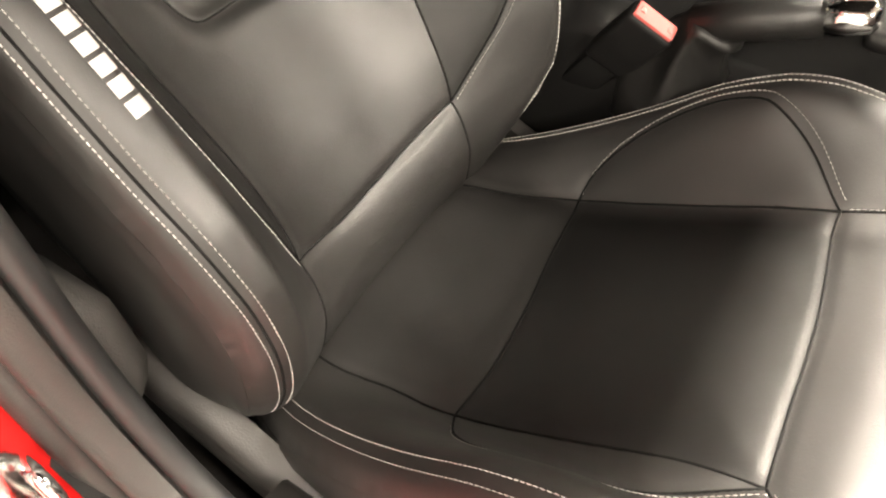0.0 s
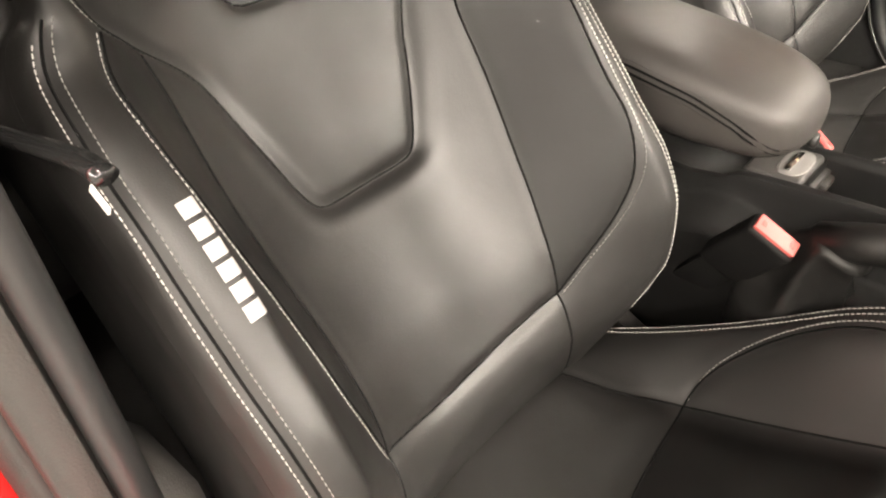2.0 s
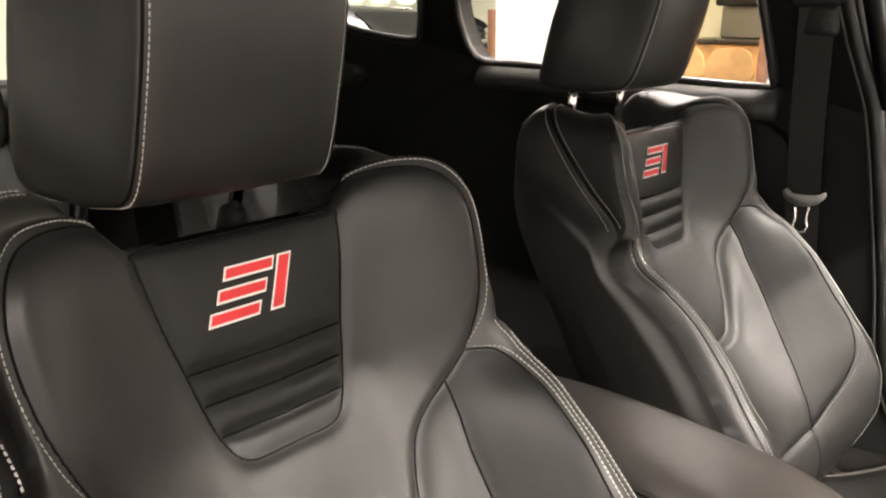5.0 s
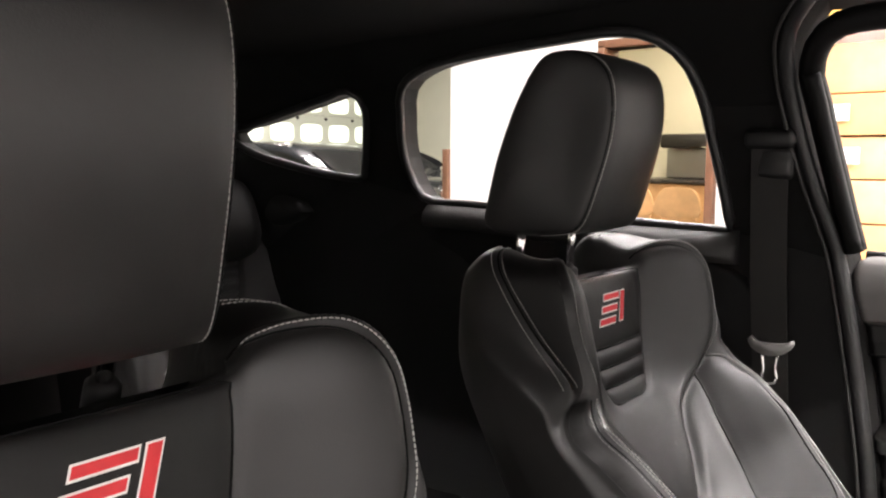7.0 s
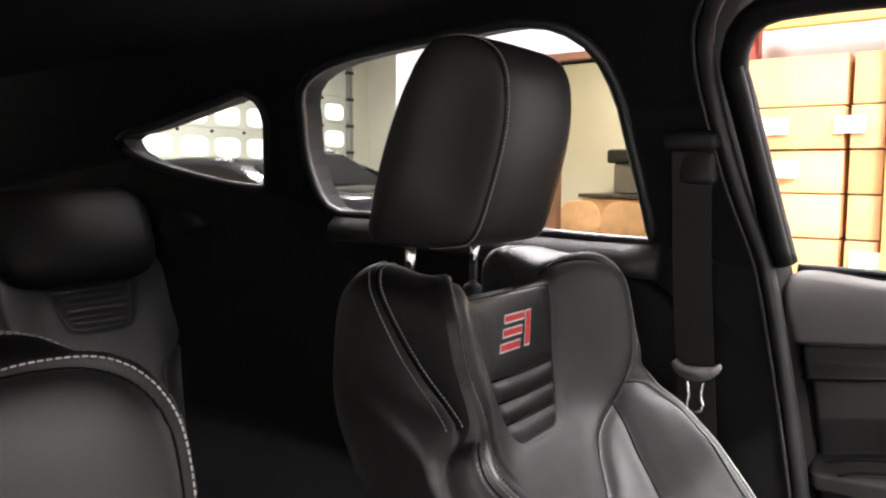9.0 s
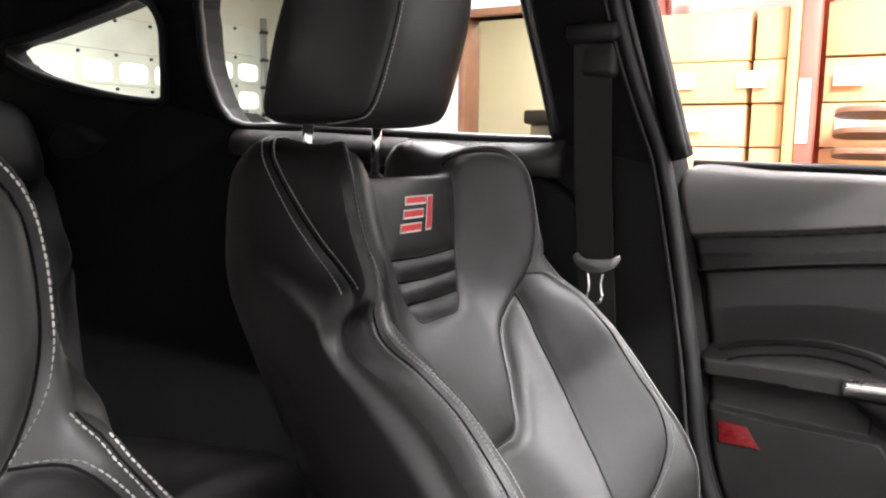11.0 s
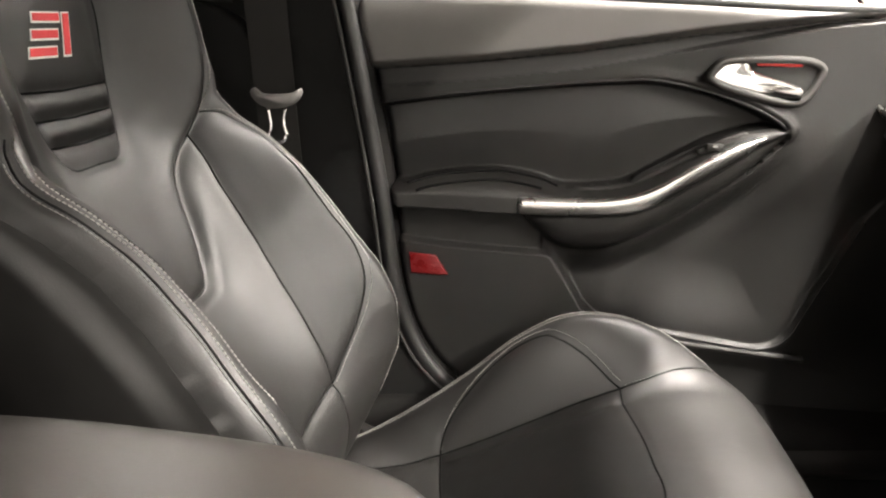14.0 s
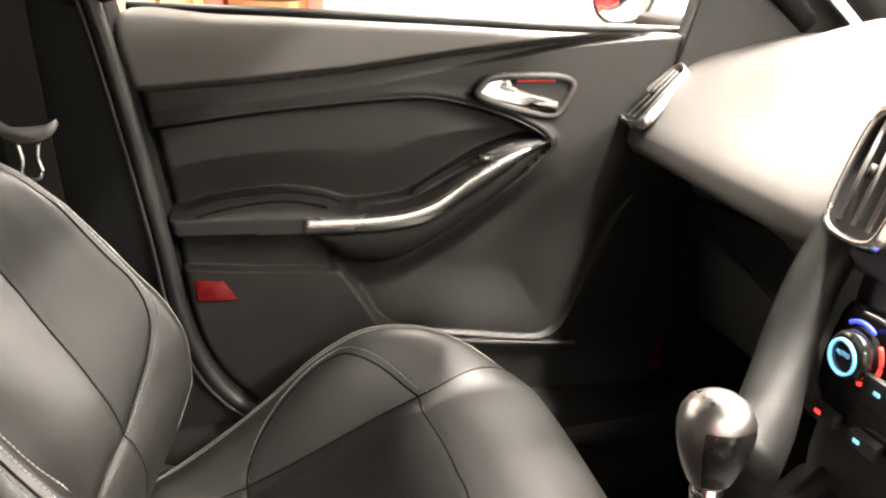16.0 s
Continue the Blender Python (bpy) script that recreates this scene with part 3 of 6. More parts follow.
    seam_lines("back_seam", [yoke_open, np.concatenate([insert, insert[:1]]), band] + b_in + b_st + low + ribs + edge, lay)

    # emblem on the insert: slanted red bars with a pale border
    def emblem(poly, lift, mat, nm):
        p = smooth_line(np.array(poly, float), 0.003, True) if len(poly) > 6 else np.array(poly, float)
        base = height(p) + lift
        top = [back(u, v, n + 0.0008) for (u, v), n in zip(p, base)]
        bot = [back(u, v, n - 0.003) for (u, v), n in zip(p, base)]
        verts, faces = loft([bot, top])
        put(nm, verts, faces, mat, seat, smooth=False)

    def slant(a, b, c, d, grow=0.0):
        """A bar from a to b along the emblem's width, c to d up it, leaning to the right."""
        e = grow
        pts = [(a - e, c - e), (b + e, c - e), (b + e, d + e), (a - e, d + e)]
        return [(x + 0.42 * (y - 0.528), y) for x, y in pts]

    bars = [(-0.032, 0.010, 0.5410, 0.5480), (-0.035, 0.006, 0.5255, 0.5325), (-0.039, 0.003, 0.5100, 0.5170), (0.0165, 0.0265, 0.5100, 0.5480)]
    for q in bars:
        emblem(slant(*q, grow=0.0016), 0.0, WHITE_PRINT, "emblem_border")
    for q in bars:
        emblem(slant(*q), 0.0007, RED_THREAD, "emblem_bar")

    # printed mark on the outer bolster: a row of six pale blocks
    for k in range(6):
        v0 = 0.304 - k * 0.0136
        us = outer * (0.197 if outer < 0 else 0.206) + np.linspace(-0.0068, 0.0068, 7)
        vs = v0 + np.array([-0.0052, 0.0, 0.0052])
        g = np.array([(u, v) for v in vs for u in us])
        n = height(g)
        verts = [back(u, v, h + 0.0009) for (u, v), h in zip(g, n)] + [back(u, v, h - 0.002) for (u, v), h in zip(g, n)]
        faces = [(r * 7 + c, r * 7 + c + 1, r * 7 + c + 8, r * 7 + c + 7) for r in range(2) for c in range(6)]
        put("print_block", verts, faces, PALE_PRINT, seat)

    # head restraint
    prof = smooth_line([(-0.146, 1.079), (-0.124, 1.135), (-0.108, 1.20), (-0.107, 1.25), (-0.118, 1.281), (-0.143, 1.299), (-0.175, 1.304), (-0.204, 1.295), (-0.236, 1.246), (-0.265, 1.17), (-0.282, 1.10), (-0.285, 1.079), (-0.273, 1.067), (-0.23, 1.064), (-0.18, 1.067)], 0.010, True)
    prof = prof + (back_dx + head_dx, back_dz + head_dz)
    mid = (prof.min(0) + prof.max(0)) / 2

    def head_at(x, z, side, f, swell=0.0):
        """A place on the restraint: side from -1 to 1 across it, f how far out from its middle; it widens to the rear."""
        back_ = float(np.clip((prof[:, 0].max() - x) / 0.178, 0, 1))
        return (mid[0] + (x - mid[0]) * f + swell * (1 - back_), cy + head_dy + side * (0.077 + 0.024 * back_), mid[1] + (z - mid[1]) * f)

    rows = [(1.06, 0.30, 0), (1.05, 0.60, 0), (1.03, 0.80, 0), (1.012, 0.90, 0), (0.995, 0.945, 0), (0.975, 0.970, 0), (0.962, 0.974, 0), (0.950, 0.970, 0), (0.936, 0.984, 0.001), (0.90, 0.994, 0.002), (0.7, 1.0, 0.004), (0.35, 1.0, 0.006), (0, 1.0, 0.007)]
    rows = [(-a, f, w) for a, f, w in rows] + [(a, f, w) for a, f, w in rows[-2::-1]]
    verts, faces = loft([[head_at(x, z, a, f, w) for x, z in prof] for a, f, w in rows])
    rest = put("head_restraint", verts, faces, LEATHER, seat, "padded black leather head restraint")
    sv, sf, hl = [], [], []
    ring_line = sorted(((x, z) for x, z in prof if x - mid[0] > -0.01 or z > mid[1] + 0.08), key=lambda q: math.atan2(q[1] - mid[1], q[0] - mid[0]))
    for side in (-1, 1):
        cur = smooth_line([head_at(x, z, 0.918 * side, 0.9935, 0.0015) for x, z in ring_line], 0.006)
        a, b = stitch_run(cur, lambda c: ((c[0] - mid[0]) / 0.12, 0, (c[2] - mid[1]) / 0.12))
        sf += [tuple(i + len(sv) for i in f) for f in b]
        sv += list(a)
        hl.append(np.array([head_at(x, z, 0.956 * side, 0.974) for x, z in ring_line]))
    for nm, line in (("restraint_seam", hl[0]), ("restraint_seam", hl[1])):
        put(nm, *tube([tuple(q) for q in smooth_line(line, 0.008)], 0.0012, 6), SEAM, rest, "dark sewn seam")
    put("restraint_stitching", sv, sf, STITCH, rest, smooth=False, kind="stuff")
    for s in (-1, 1):
        top = (-0.240 + back_dx + head_dx, cy + head_dy + s * 0.068, 1.10 + back_dz + head_dz)
        foot = (-0.268 + back_dx, cy + head_dy + s * 0.068, 0.985 + back_dz)
        put("restraint_post", *tube([foot, top], 0.0065, 14), CHROME, seat, "chrome post")
        d = (Vector(top) - Vector(foot)).normalized()
        f = Vector(foot) + d * 0.012
        put("post_guide", *tube([f - d * 0.03, f + d * 0.004, f + d * 0.008], [0.014, 0.013, 0.009], 14), PLASTIC, seat)

    # cushion
    def cush(u, x, z):
        return (x + cush_dx, cy + u, z + cush_dz)

    c_out = smooth_line(mirrored(CUSH_OUT), 0.008, True)
    sides = [smooth_line(l, 0.008) for l in right_and_left([(0.110, 0.07), (0.113, 0.104), (0.130, 0.16), (0.150, 0.223), (0.152, 0.35), (0.156, 0.445)], [(0.135, 0.07), (0.142, 0.126), (0.133, 0.185), (0.130, 0.245), (0.122, 0.335), (0.112, 0.41), (0.112, 0.467)] if worn else None)]
    arch = [smooth_line(l, 0.008) for l in right_and_left(CUSH_ARCH, CUSH_ARCH_WORN if worn else None)]
    fronts = [smooth_line(l, 0.008) for l in right_and_left([(0.156, 0.445), (0.164, 0.486), (0.180, 0.53), (0.20, 0.58)], [(0.112, 0.467), (0.15, 0.50), (0.19, 0.54), (0.22, 0.58)] if worn else None)]
    rear_x = smooth_line([(-0.130, 0.245) if worn else (-0.150, 0.223), (-0.07, 0.249), (0, 0.243), (0.06, 0.233), (0.150, 0.223)], 0.008)
    front_x = smooth_line([(-0.112, 0.467) if worn else (-0.156, 0.445), (-0.057, 0.464), (0, 0.462), (0.06, 0.458), (0.156, 0.445)], 0.008)
    c_seams = [(rear_x, False), (front_x, False)] + [(l, False) for l in sides + arch + fronts]

    def cush_height(p, cut=True):
        u, x = np.abs(p[:, 0]), p[:, 1]
        h = soft_interp(x, [0.05, 0.10, 0.16, 0.222, 0.28, 0.33, 0.39, 0.445, 0.50, 0.55, 0.60, 0.64], [0.440, 0.464, 0.463, 0.466, 0.489, 0.515, 0.545, 0.571, 0.588, 0.590, 0.578, 0.555])
        e = soft_interp(x, [0.05, 0.09, 0.167, 0.21, 0.253, 0.31, 0.36, 0.40, 0.45, 0.50, 0.54, 0.58, 0.64], [0.44, 0.447, 0.492, 0.522, 0.557, 0.610, 0.641, 0.650, 0.647, 0.632, 0.612, 0.588, 0.55])
        e = h - 0.01 + 0.5 * ((e - h + 0.01) + np.sqrt((e - h + 0.01) ** 2 + 0.0002))
        z = h + (e - h) * ss(0.135, 0.214, u)
        d_out, _ = line_dist(p, c_out, True)
        r = 0.028 + 0.022 * ss(0.46, 0.57, x)
        k = np.clip(1 - d_out / r, 0, 1)
        z -= r * (1 - np.sqrt(np.clip(1 - k * k, 0, 1)))
        if cut:
            d = np.full(len(p), 1.0)
            for line, closed in c_seams:
                q, _ = line_dist(p, line, closed)
                d = np.minimum(d, q)
            z += 0.005 * (1 - np.exp(-((d / 0.03) ** 2))) - 0.003 * np.exp(-((d / 0.004) ** 2)) - 0.004
        return z

    left_x = 0.245 if worn else 0.223
    c_regions = [("thigh_panel", np.concatenate([front_x, sides[0][sides[0][:, 1] > 0.223][::-1], rear_x[::-1], sides[1][sides[1][:, 1] > left_x]])),
                 ("rear_cushion_panel", np.concatenate([rear_x, sides[0][sides[0][:, 1] < 0.223][::-1], sides[1][sides[1][:, 1] < left_x]])),
                 ("cushion_bolster_panel", np.concatenate([arch[0], sides[0][sides[0][:, 1] > 0.223][::-1]])),
                 ("cushion_bolster_panel", np.concatenate([arch[1], sides[1][sides[1][:, 1] > left_x][::-1]])),
                 ("front_cushion_panel", np.concatenate([front_x, fronts[0], [(0.25, 0.66), (-0.25, 0.66)], fronts[1][::-1]]))]
    for name, pts, faces, nrm in cloth_patches(c_out, c_seams, c_regions, "cushion_bolster", 0.003, cush_height, cush):
        put(name, pts, faces[:, ::-1], LEATHER_FINE if name == "thigh_panel" else LEATHER, seat, normals=-nrm)
    c_edge = cush_height(c_out) + 0.001
    rings = []
    for t, o in ((0, 0.0), (0.06, -0.004), (0.25, -0.006), (0.6, 0.0), (0.9, 0.01), (1.0, 0.03)):
        ring = inset_ring(c_out, o)
        rings.append([cush(ring[i, 0], ring[i, 1], c_edge[i] * (1 - t) + 0.37 * t) for i in range(len(c_out))])
    put("cushion_side", *loft(rings, cap="end"), LEATHER, seat)

    sv, sf = [], []

    def c_lay(line):
        z = cush_height(line) + 0.0004
        return np.array([cush(u, x, h) for (u, x), h in zip(line, z)])

    def c_normal(c):
        u, x = c[1] - cy, c[0] - cush_dx
        q = np.array([(u - 0.002, x), (u + 0.002, x), (u, x - 0.002), (u, x + 0.002)])
        z = cush_height(q, False)
        w = np.array([-(z[3] - z[2]) / 0.004, -(z[1] - z[0]) / 0.004, 1.0])
        return w / np.linalg.norm(w)

    for s in (0, 1):
        sign = 1 if s == 0 else -1
        rim = smooth_line(np.array([(0.190, 0.085), (0.209, 0.15), (0.223, 0.25), (0.228, 0.35), (0.228, 0.45), (0.224, 0.53), (0.218, 0.56)]) * (sign, 1), 0.006)
        for line in (arch[s] + (0.0045 * sign, 0.001), rim, rim + (-0.010 * sign, 0), fronts[s] + (0.002 * sign, 0.005)):
            a, b = stitch_run(c_lay(line), c_normal)
            sf += [tuple(i + len(sv) for i in f) for f in b]
            sv += list(a)
    seam_lines("cushion_seam", [rear_x, front_x] + sides + arch + fronts, c_lay)
    put("cushion_stitching", sv, sf, STITCH, seat, "pale grey thread stitching", smooth=False, kind="stuff")

    # side shield of grey plastic, with the recliner cover, and the runners under the seat
    for s in (-1, 1):
        sh = smooth_line([(-0.03, 0.480), (0.06, 0.472), (0.12, 0.447), (0.2, 0.425), (0.35, 0.415), (0.48, 0.42), (0.56, 0.40), (0.56, 0.36), (0.4, 0.355), (0.2, 0.365), (0.08, 0.395), (0.0, 0.44)], 0.02, True)
        y0 = cy + s * 0.222

        def shield(a, b, h, y0=y0, s=s):
            return (a + cush_dx, y0 + s * (h + 0.02 * ss(0.1, 0.4, np.array(a))), b + cush_dz)

        slab("side_shield", sh if s < 0 else sh[::-1], shield, 0.030, PLASTIC_GREY, seat, "dark grey plastic side shield", round_by=0.014)
        box("seat_runner", (0.25 + cush_dx, cy + s * 0.19, 0.285), (0.55, 0.04, 0.05), GREY_STEEL, seat, bevel=0.006)
        box("runner_bracket", (0.25 + cush_dx, cy + s * 0.19, 0.335), (0.42, 0.03, 0.06), CARPET, seat, bevel=0.006)
    return seat


front_seat(0.008, 0.0, 0.0, 0.0, 0.0, -1, "black leather driver's sports seat with red emblem and pale stitching", 0.008, -0.030, -0.024, worn=True)
front_seat(0.748, -0.052, -0.003, -0.072, -0.03, 1, "black leather passenger sports seat with red emblem beside the closed door", -0.022, -0.022, recline=28.0)

# ---- the car ----
MID = 0.378  # the car's centre line
car = thing("car", (-0.3, MID, 0.0), "red hatchback with black interior and the driver's door open", "car")


def lean(z, y0=1.045):
    """The cabin side's place at a height, on the passenger's side: upright below the waist, leaning in above."""
    return y0 - 0.30 * np.maximum(np.asarray(z, float) - 1.03, 0) - 0.35 * np.maximum(np.asarray(z, float) - 1.25, 0)


def side_place(sign, out=0.0):
    def f(x, z, h):
        y = float(lean(z)) + out + h
        y -= 0.10 * max(-0.75 - x, 0) + 0.25 * max(-1.0 - x, 0)
        return (x, y if sign > 0 else 2 * MID - y, z)
    return f


SEAL = [(-0.02, 1.385), (-0.055, 1.345), (-0.066, 1.30), (-0.064, 1.243), (-0.039, 1.132), (-0.003, 1.013), (0.028, 0.86), (0.050, 0.735), (0.066, 0.62), (0.092, 0.541), (0.125, 0.490), (0.17, 0.455), (0.26, 0.435), (0.45, 0.43)]
REAR_WIN = smooth_line([(-0.79, 1.072), (-0.83, 1.10), (-0.845, 1.19), (-0.82, 1.28), (-0.765, 1.325), (-0.65, 1.347), (-0.42, 1.36), (-0.31, 1.362), (-0.245, 1.345), (-0.205, 1.30), (-0.185, 1.20), (-0.165, 1.065), (-0.18, 1.050), (-0.40, 1.057), (-0.70, 1.070)], 0.03, True)
QUARTER = smooth_line([(-1.285, 1.222), (-1.24, 1.175), (-1.10, 1.134), (-0.99, 1.118), (-0.965, 1.13), (-0.925, 1.25), (-0.918, 1.285), (-0.945, 1.305), (-1.0, 1.295), (-1.2, 1.245)], 0.025, True)

for sign in (1, -1):
    # inner side above and behind the front door opening, with the rear windows cut through
    outer = [(x, z) for x, z in SEAL[::-1][3:]] + [(-0.02, 1.42), (-0.6, 1.43), (-1.1, 1.40), (-1.7, 1.33), (-1.95, 1.05), (-1.9, 0.4), (0.17, 0.40)]
    outer = outer if sign > 0 else [(x - 0.05 * (x > -0.3), z) for x, z in outer]
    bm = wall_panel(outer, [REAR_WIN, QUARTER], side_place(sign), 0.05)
    put_bm("cabin_side", bm, SHADED_BLACK, car, "black plastic pillar and side trim", smooth=False)
    # pillar edge: rubber seal with a thin metal lip
    seal = smooth_line(SEAL, 0.02)
    put("door_seal", *tube([side_place(sign, -0.004)(x, z, 0) for x, z in seal], 0.011, 10), RUBBER, car, "black rubber door seal")
    put("door_seal_lip", *tube([side_place(sign, -0.012)(x - 0.013, z, 0) for x, z in seal], 0.0026, 8), PLASTIC_GREY, car)
    # jamb behind the seal: dark inside, painted further out
    put("jamb_trim", *loft([[side_place(sign, o)(x + d, z, 0) for x, z in seal] for o, d in (((0.01, 0.004), (0.05, 0.010), (0.085, 0.012), (0.09, -0.01)) if sign > 0 else ((0.01, 0.002), (0.03, 0.002), (0.032, -0.02)))], cap=False, closed=False), HEADLINER if sign > 0 else PLASTIC_GREY, car, "dark jamb trim")
    put("door_jamb", *loft([[side_place(sign, o)(x + d, z, 0) for x, z in (seal if sign < 0 else [q for q in seal if q[1] < 0.9 and q[0] < 0.2])] for o, d in ((0.085, -0.008), (0.10, 0.004), (0.16, 0.012), (0.17, -0.02))], cap=False, closed=False), RED_PAINT, car, "red painted door jamb")
    # window surrounds, panes, and the waist rail of the rear door
    for name, loop in (("rear_window", REAR_WIN), ("quarter_window", QUARTER)):
        pl = side_place(sign, -0.002)
        ring = put(name, *tube([pl(x, z, 0) for x, z in loop], 0.009, 8, closed=True), RUBBER, car, "black rubber window surround")
        pane = side_place(sign, 0.03)
        pv = [pane(x, z, 0) for x, z in loop]
        ob = put("pane", pv, [tuple(range(len(pv)))], TINTED if name == "quarter_window" else GLASS, ring)
        ob.visible_shadow = False
    rail = []
    for x in np.linspace(-0.15, -0.80, 14):
        zr = 1.046 + 0.022 * float(ss(0.2, 0.8, np.array(-x)))
        rail.append([side_place(sign, -o)(x, 1.0, 0)[:2] + (zr + h,) for o, h in ((0.0, 0.006), (0.012, 0.004), (0.028, -0.004), (0.040, -0.018), (0.044, -0.034), (0.036, -0.046), (0.02, -0.05), (0.0, -0.05))])
    put("waist_rail", *loft(rail), PLASTIC_GREY, car, "grey rear door waist rail")
    panel = smooth_line([(-0.16, 0.99), (-0.84, 1.01), (-0.88, 0.9), (-0.80, 0.6), (-0.7, 0.45), (-0.2, 0.45), (-0.14, 0.7)], 0.03, True)
    slab("rear_door_panel", panel if sign < 0 else panel[::-1], lambda a, b, h, s=sign: side_place(s, -0.004 - h)(a, b, 0), 0.022, SHADED_BLACK, car, "black rear door panel", round_by=0.01)
    pad = smooth_line([(-0.22, 0.72), (-0.62, 0.73), (-0.66, 0.70), (-0.6, 0.66), (-0.24, 0.66)], 0.03, True)
    slab("rear_armrest", pad if sign < 0 else pad[::-1], lambda a, b, h, s=sign: side_place(s, -0.02 - h)(a, b, 0), 0.045, LEATHER, car, round_by=0.02)
    # sill trim inside the door opening
    sill = [(x, z) for x, z in ((0.15, 0.46), (0.3, 0.435), (0.6, 0.43), (0.9, 0.45))]
    put("sill_trim", *tube([(x, (1.03 if sign > 0 else 2 * MID - 1.03), z - 0.03) for x, z in sill], 0.045, 10, flat=0.7), PLASTIC_GREY, car)
    box("sill", (0.35, MID + sign * 0.815, 0.26), (1.5, 0.12, 0.14), RED_PAINT, car, "red painted sill", bevel=0.03, seg=3)

# outer skin behind the front doors, with the wheel arch left open
for sign in (1, -1):
    rings = []
    for x in np.linspace(-0.06, -1.98, 33):
        arch = max(0.0, 0.36 ** 2 - (x + 1.45) ** 2) ** 0.5
        low = max(0.24, 0.31 + arch if arch > 0 else 0.24)
        bow = 0.03 * (1 - ((x + 0.6) / 1.4) ** 2)
        rings.append([(x, MID + sign * (0.79 + bow + 0.035 * math.sin(math.pi * t) - 0.03 * t), low + (1.0 - low) * t) for t in np.linspace(0, 1, 9)])
    put("side_skin", *loft(rings, cap=False, closed=False), RED_PAINT, car, "red painted body side")

# driver's pillar foot: broad grey trim beside the seat, with the door striker on the red jamb
foot = smooth_line([(-0.025, 0.97), (0.012, 0.80), (0.034, 0.68), (0.052, 0.58), (0.068, 0.51), (0.10, 0.42)], 0.02)
rings, face = [], []
for x, z in foot:
    w = 0.05 + 0.03 * (0.95 - z)
    g = 0.024 * float(ss(0.53, 0.57, np.array(z)) * (1 - ss(0.63, 0.675, np.array(z))))
    rings.append([(x + 0.3 * g, -0.272 + g, z), (x + 0.006 + 0.4 * g, -0.281 + 0.6 * g, z), (x + 0.008, -0.300, z), (x + 0.004, -0.3105, z), (x - 0.006, -0.3135, z), (x + 0.003, -0.317, z), (x, -0.327, z), (x - 0.010, -0.334, z), (x - 0.055, -0.337, z), (x - w - 0.05, -0.30, z), (x - w, -0.272 + g, z)])
    face.append([(x - 0.050, -0.325, z), (x - 0.018, -0.332, z), (x - 0.014, -0.345, z), (x - 0.014, -0.40, z), (x - 0.02, -0.41, z), (x - 0.12, -0.415, z)])
put("pillar_foot_trim", *loft(rings), PLASTIC_GREY, car, "grey plastic trim at the pillar's foot")
put("jamb_face", *loft(face), RED_PAINT, car, "red painted door jamb")
put("latch_striker", *tube(smooth_line([(0.02, -0.348, 0.55), (0.07, -0.351, 0.575), (0.078, -0.353, 0.54), (0.03, -0.352, 0.51)], 0.01), 0.006, 10), CHROME, car, "chrome door striker")
put("striker_plate", *loft([[(0.046 + d, -0.362 - 0.018 * r * math.cos(a), 0.545 + 0.05 * r * math.sin(a)) for a in np.linspace(0, 2 * math.pi, 20, endpoint=False)] for d, r in ((0.0, 1.0), (0.005, 0.93))]), SATIN, car)

box("sill_floor", (0.35, MID + 0.70, 0.325), (1.5, 0.16, 0.25), CARPET, car, bevel=0.03, seg=3)
box("kick_panel", (1.02, MID + 0.71, 0.55), (0.40, 0.06, 0.60), CARPET, car, bevel=0.02)
box("bulkhead", (1.22, MID, 0.55), (0.06, 1.44, 0.62), CARPET, car, bevel=0.02)
box("sill_floor", (0.35, MID - 0.70, 0.30), (1.5, 0.14, 0.14), CARPET, car, bevel=0.03, seg=3)

# headliner, roof, floor and rear end
xs = [0.62, 0.5, 0.2, -0.3, -0.8, -1.2, -1.6, -1.75]
zs = [1.36, 1.385, 1.415, 1.43, 1.42, 1.395, 1.345, 1.31]
rings = []
for x, z in zip(xs, zs):
    ys = np.linspace(-1, 1, 15)
    rings.append([(x, MID + 0.60 * s, z - 0.05 * abs(s) ** 3) for s in ys] + [(x, MID + 0.66 * s, z + 0.045 - 0.05 * abs(s) ** 3) for s in ys[::-1]])
put("headliner", *loft(rings), HEADLINER, car, "black cloth headliner")
rings = [[(x, MID + 0.68 * s, z + 0.06 - 0.05 * abs(s) ** 3) for s in np.linspace(-1, 1, 15)] + [(x, MID + 0.69 * s, z + 0.07 - 0.05 * abs(s) ** 3) for s in np.linspace(1, -1, 15)] for x, z in zip(xs, zs)]
put("roof", *loft(rings), RED_PAINT, car, "red painted roof")
box("floor_pan", (-0.2, MID, 0.225), (2.9, 1.44, 0.05), CARPET, car, "black carpet floor", bevel=0.01)
box("tunnel", (-0.2, MID, 0.31), (2.2, 0.22, 0.16), CARPET, car, bevel=0.05, seg=3)
box("underbody", (-0.2, MID, 0.17), (3.6, 1.3, 0.06), PLASTIC, car, bevel=0.01)
for x in (-1.45, 1.2):
    for s in (-1, 1):
        wheel = put("wheel", *tube([(x, MID + s * 0.70, 0.31), (x, MID + s * 0.90, 0.31)], 0.30, 28), RUBBER, car)
        put("rim", *tube([(x, MID + s * 0.895, 0.31), (x, MID + s * 0.91, 0.31)], 0.21, 28), SATIN, wheel)
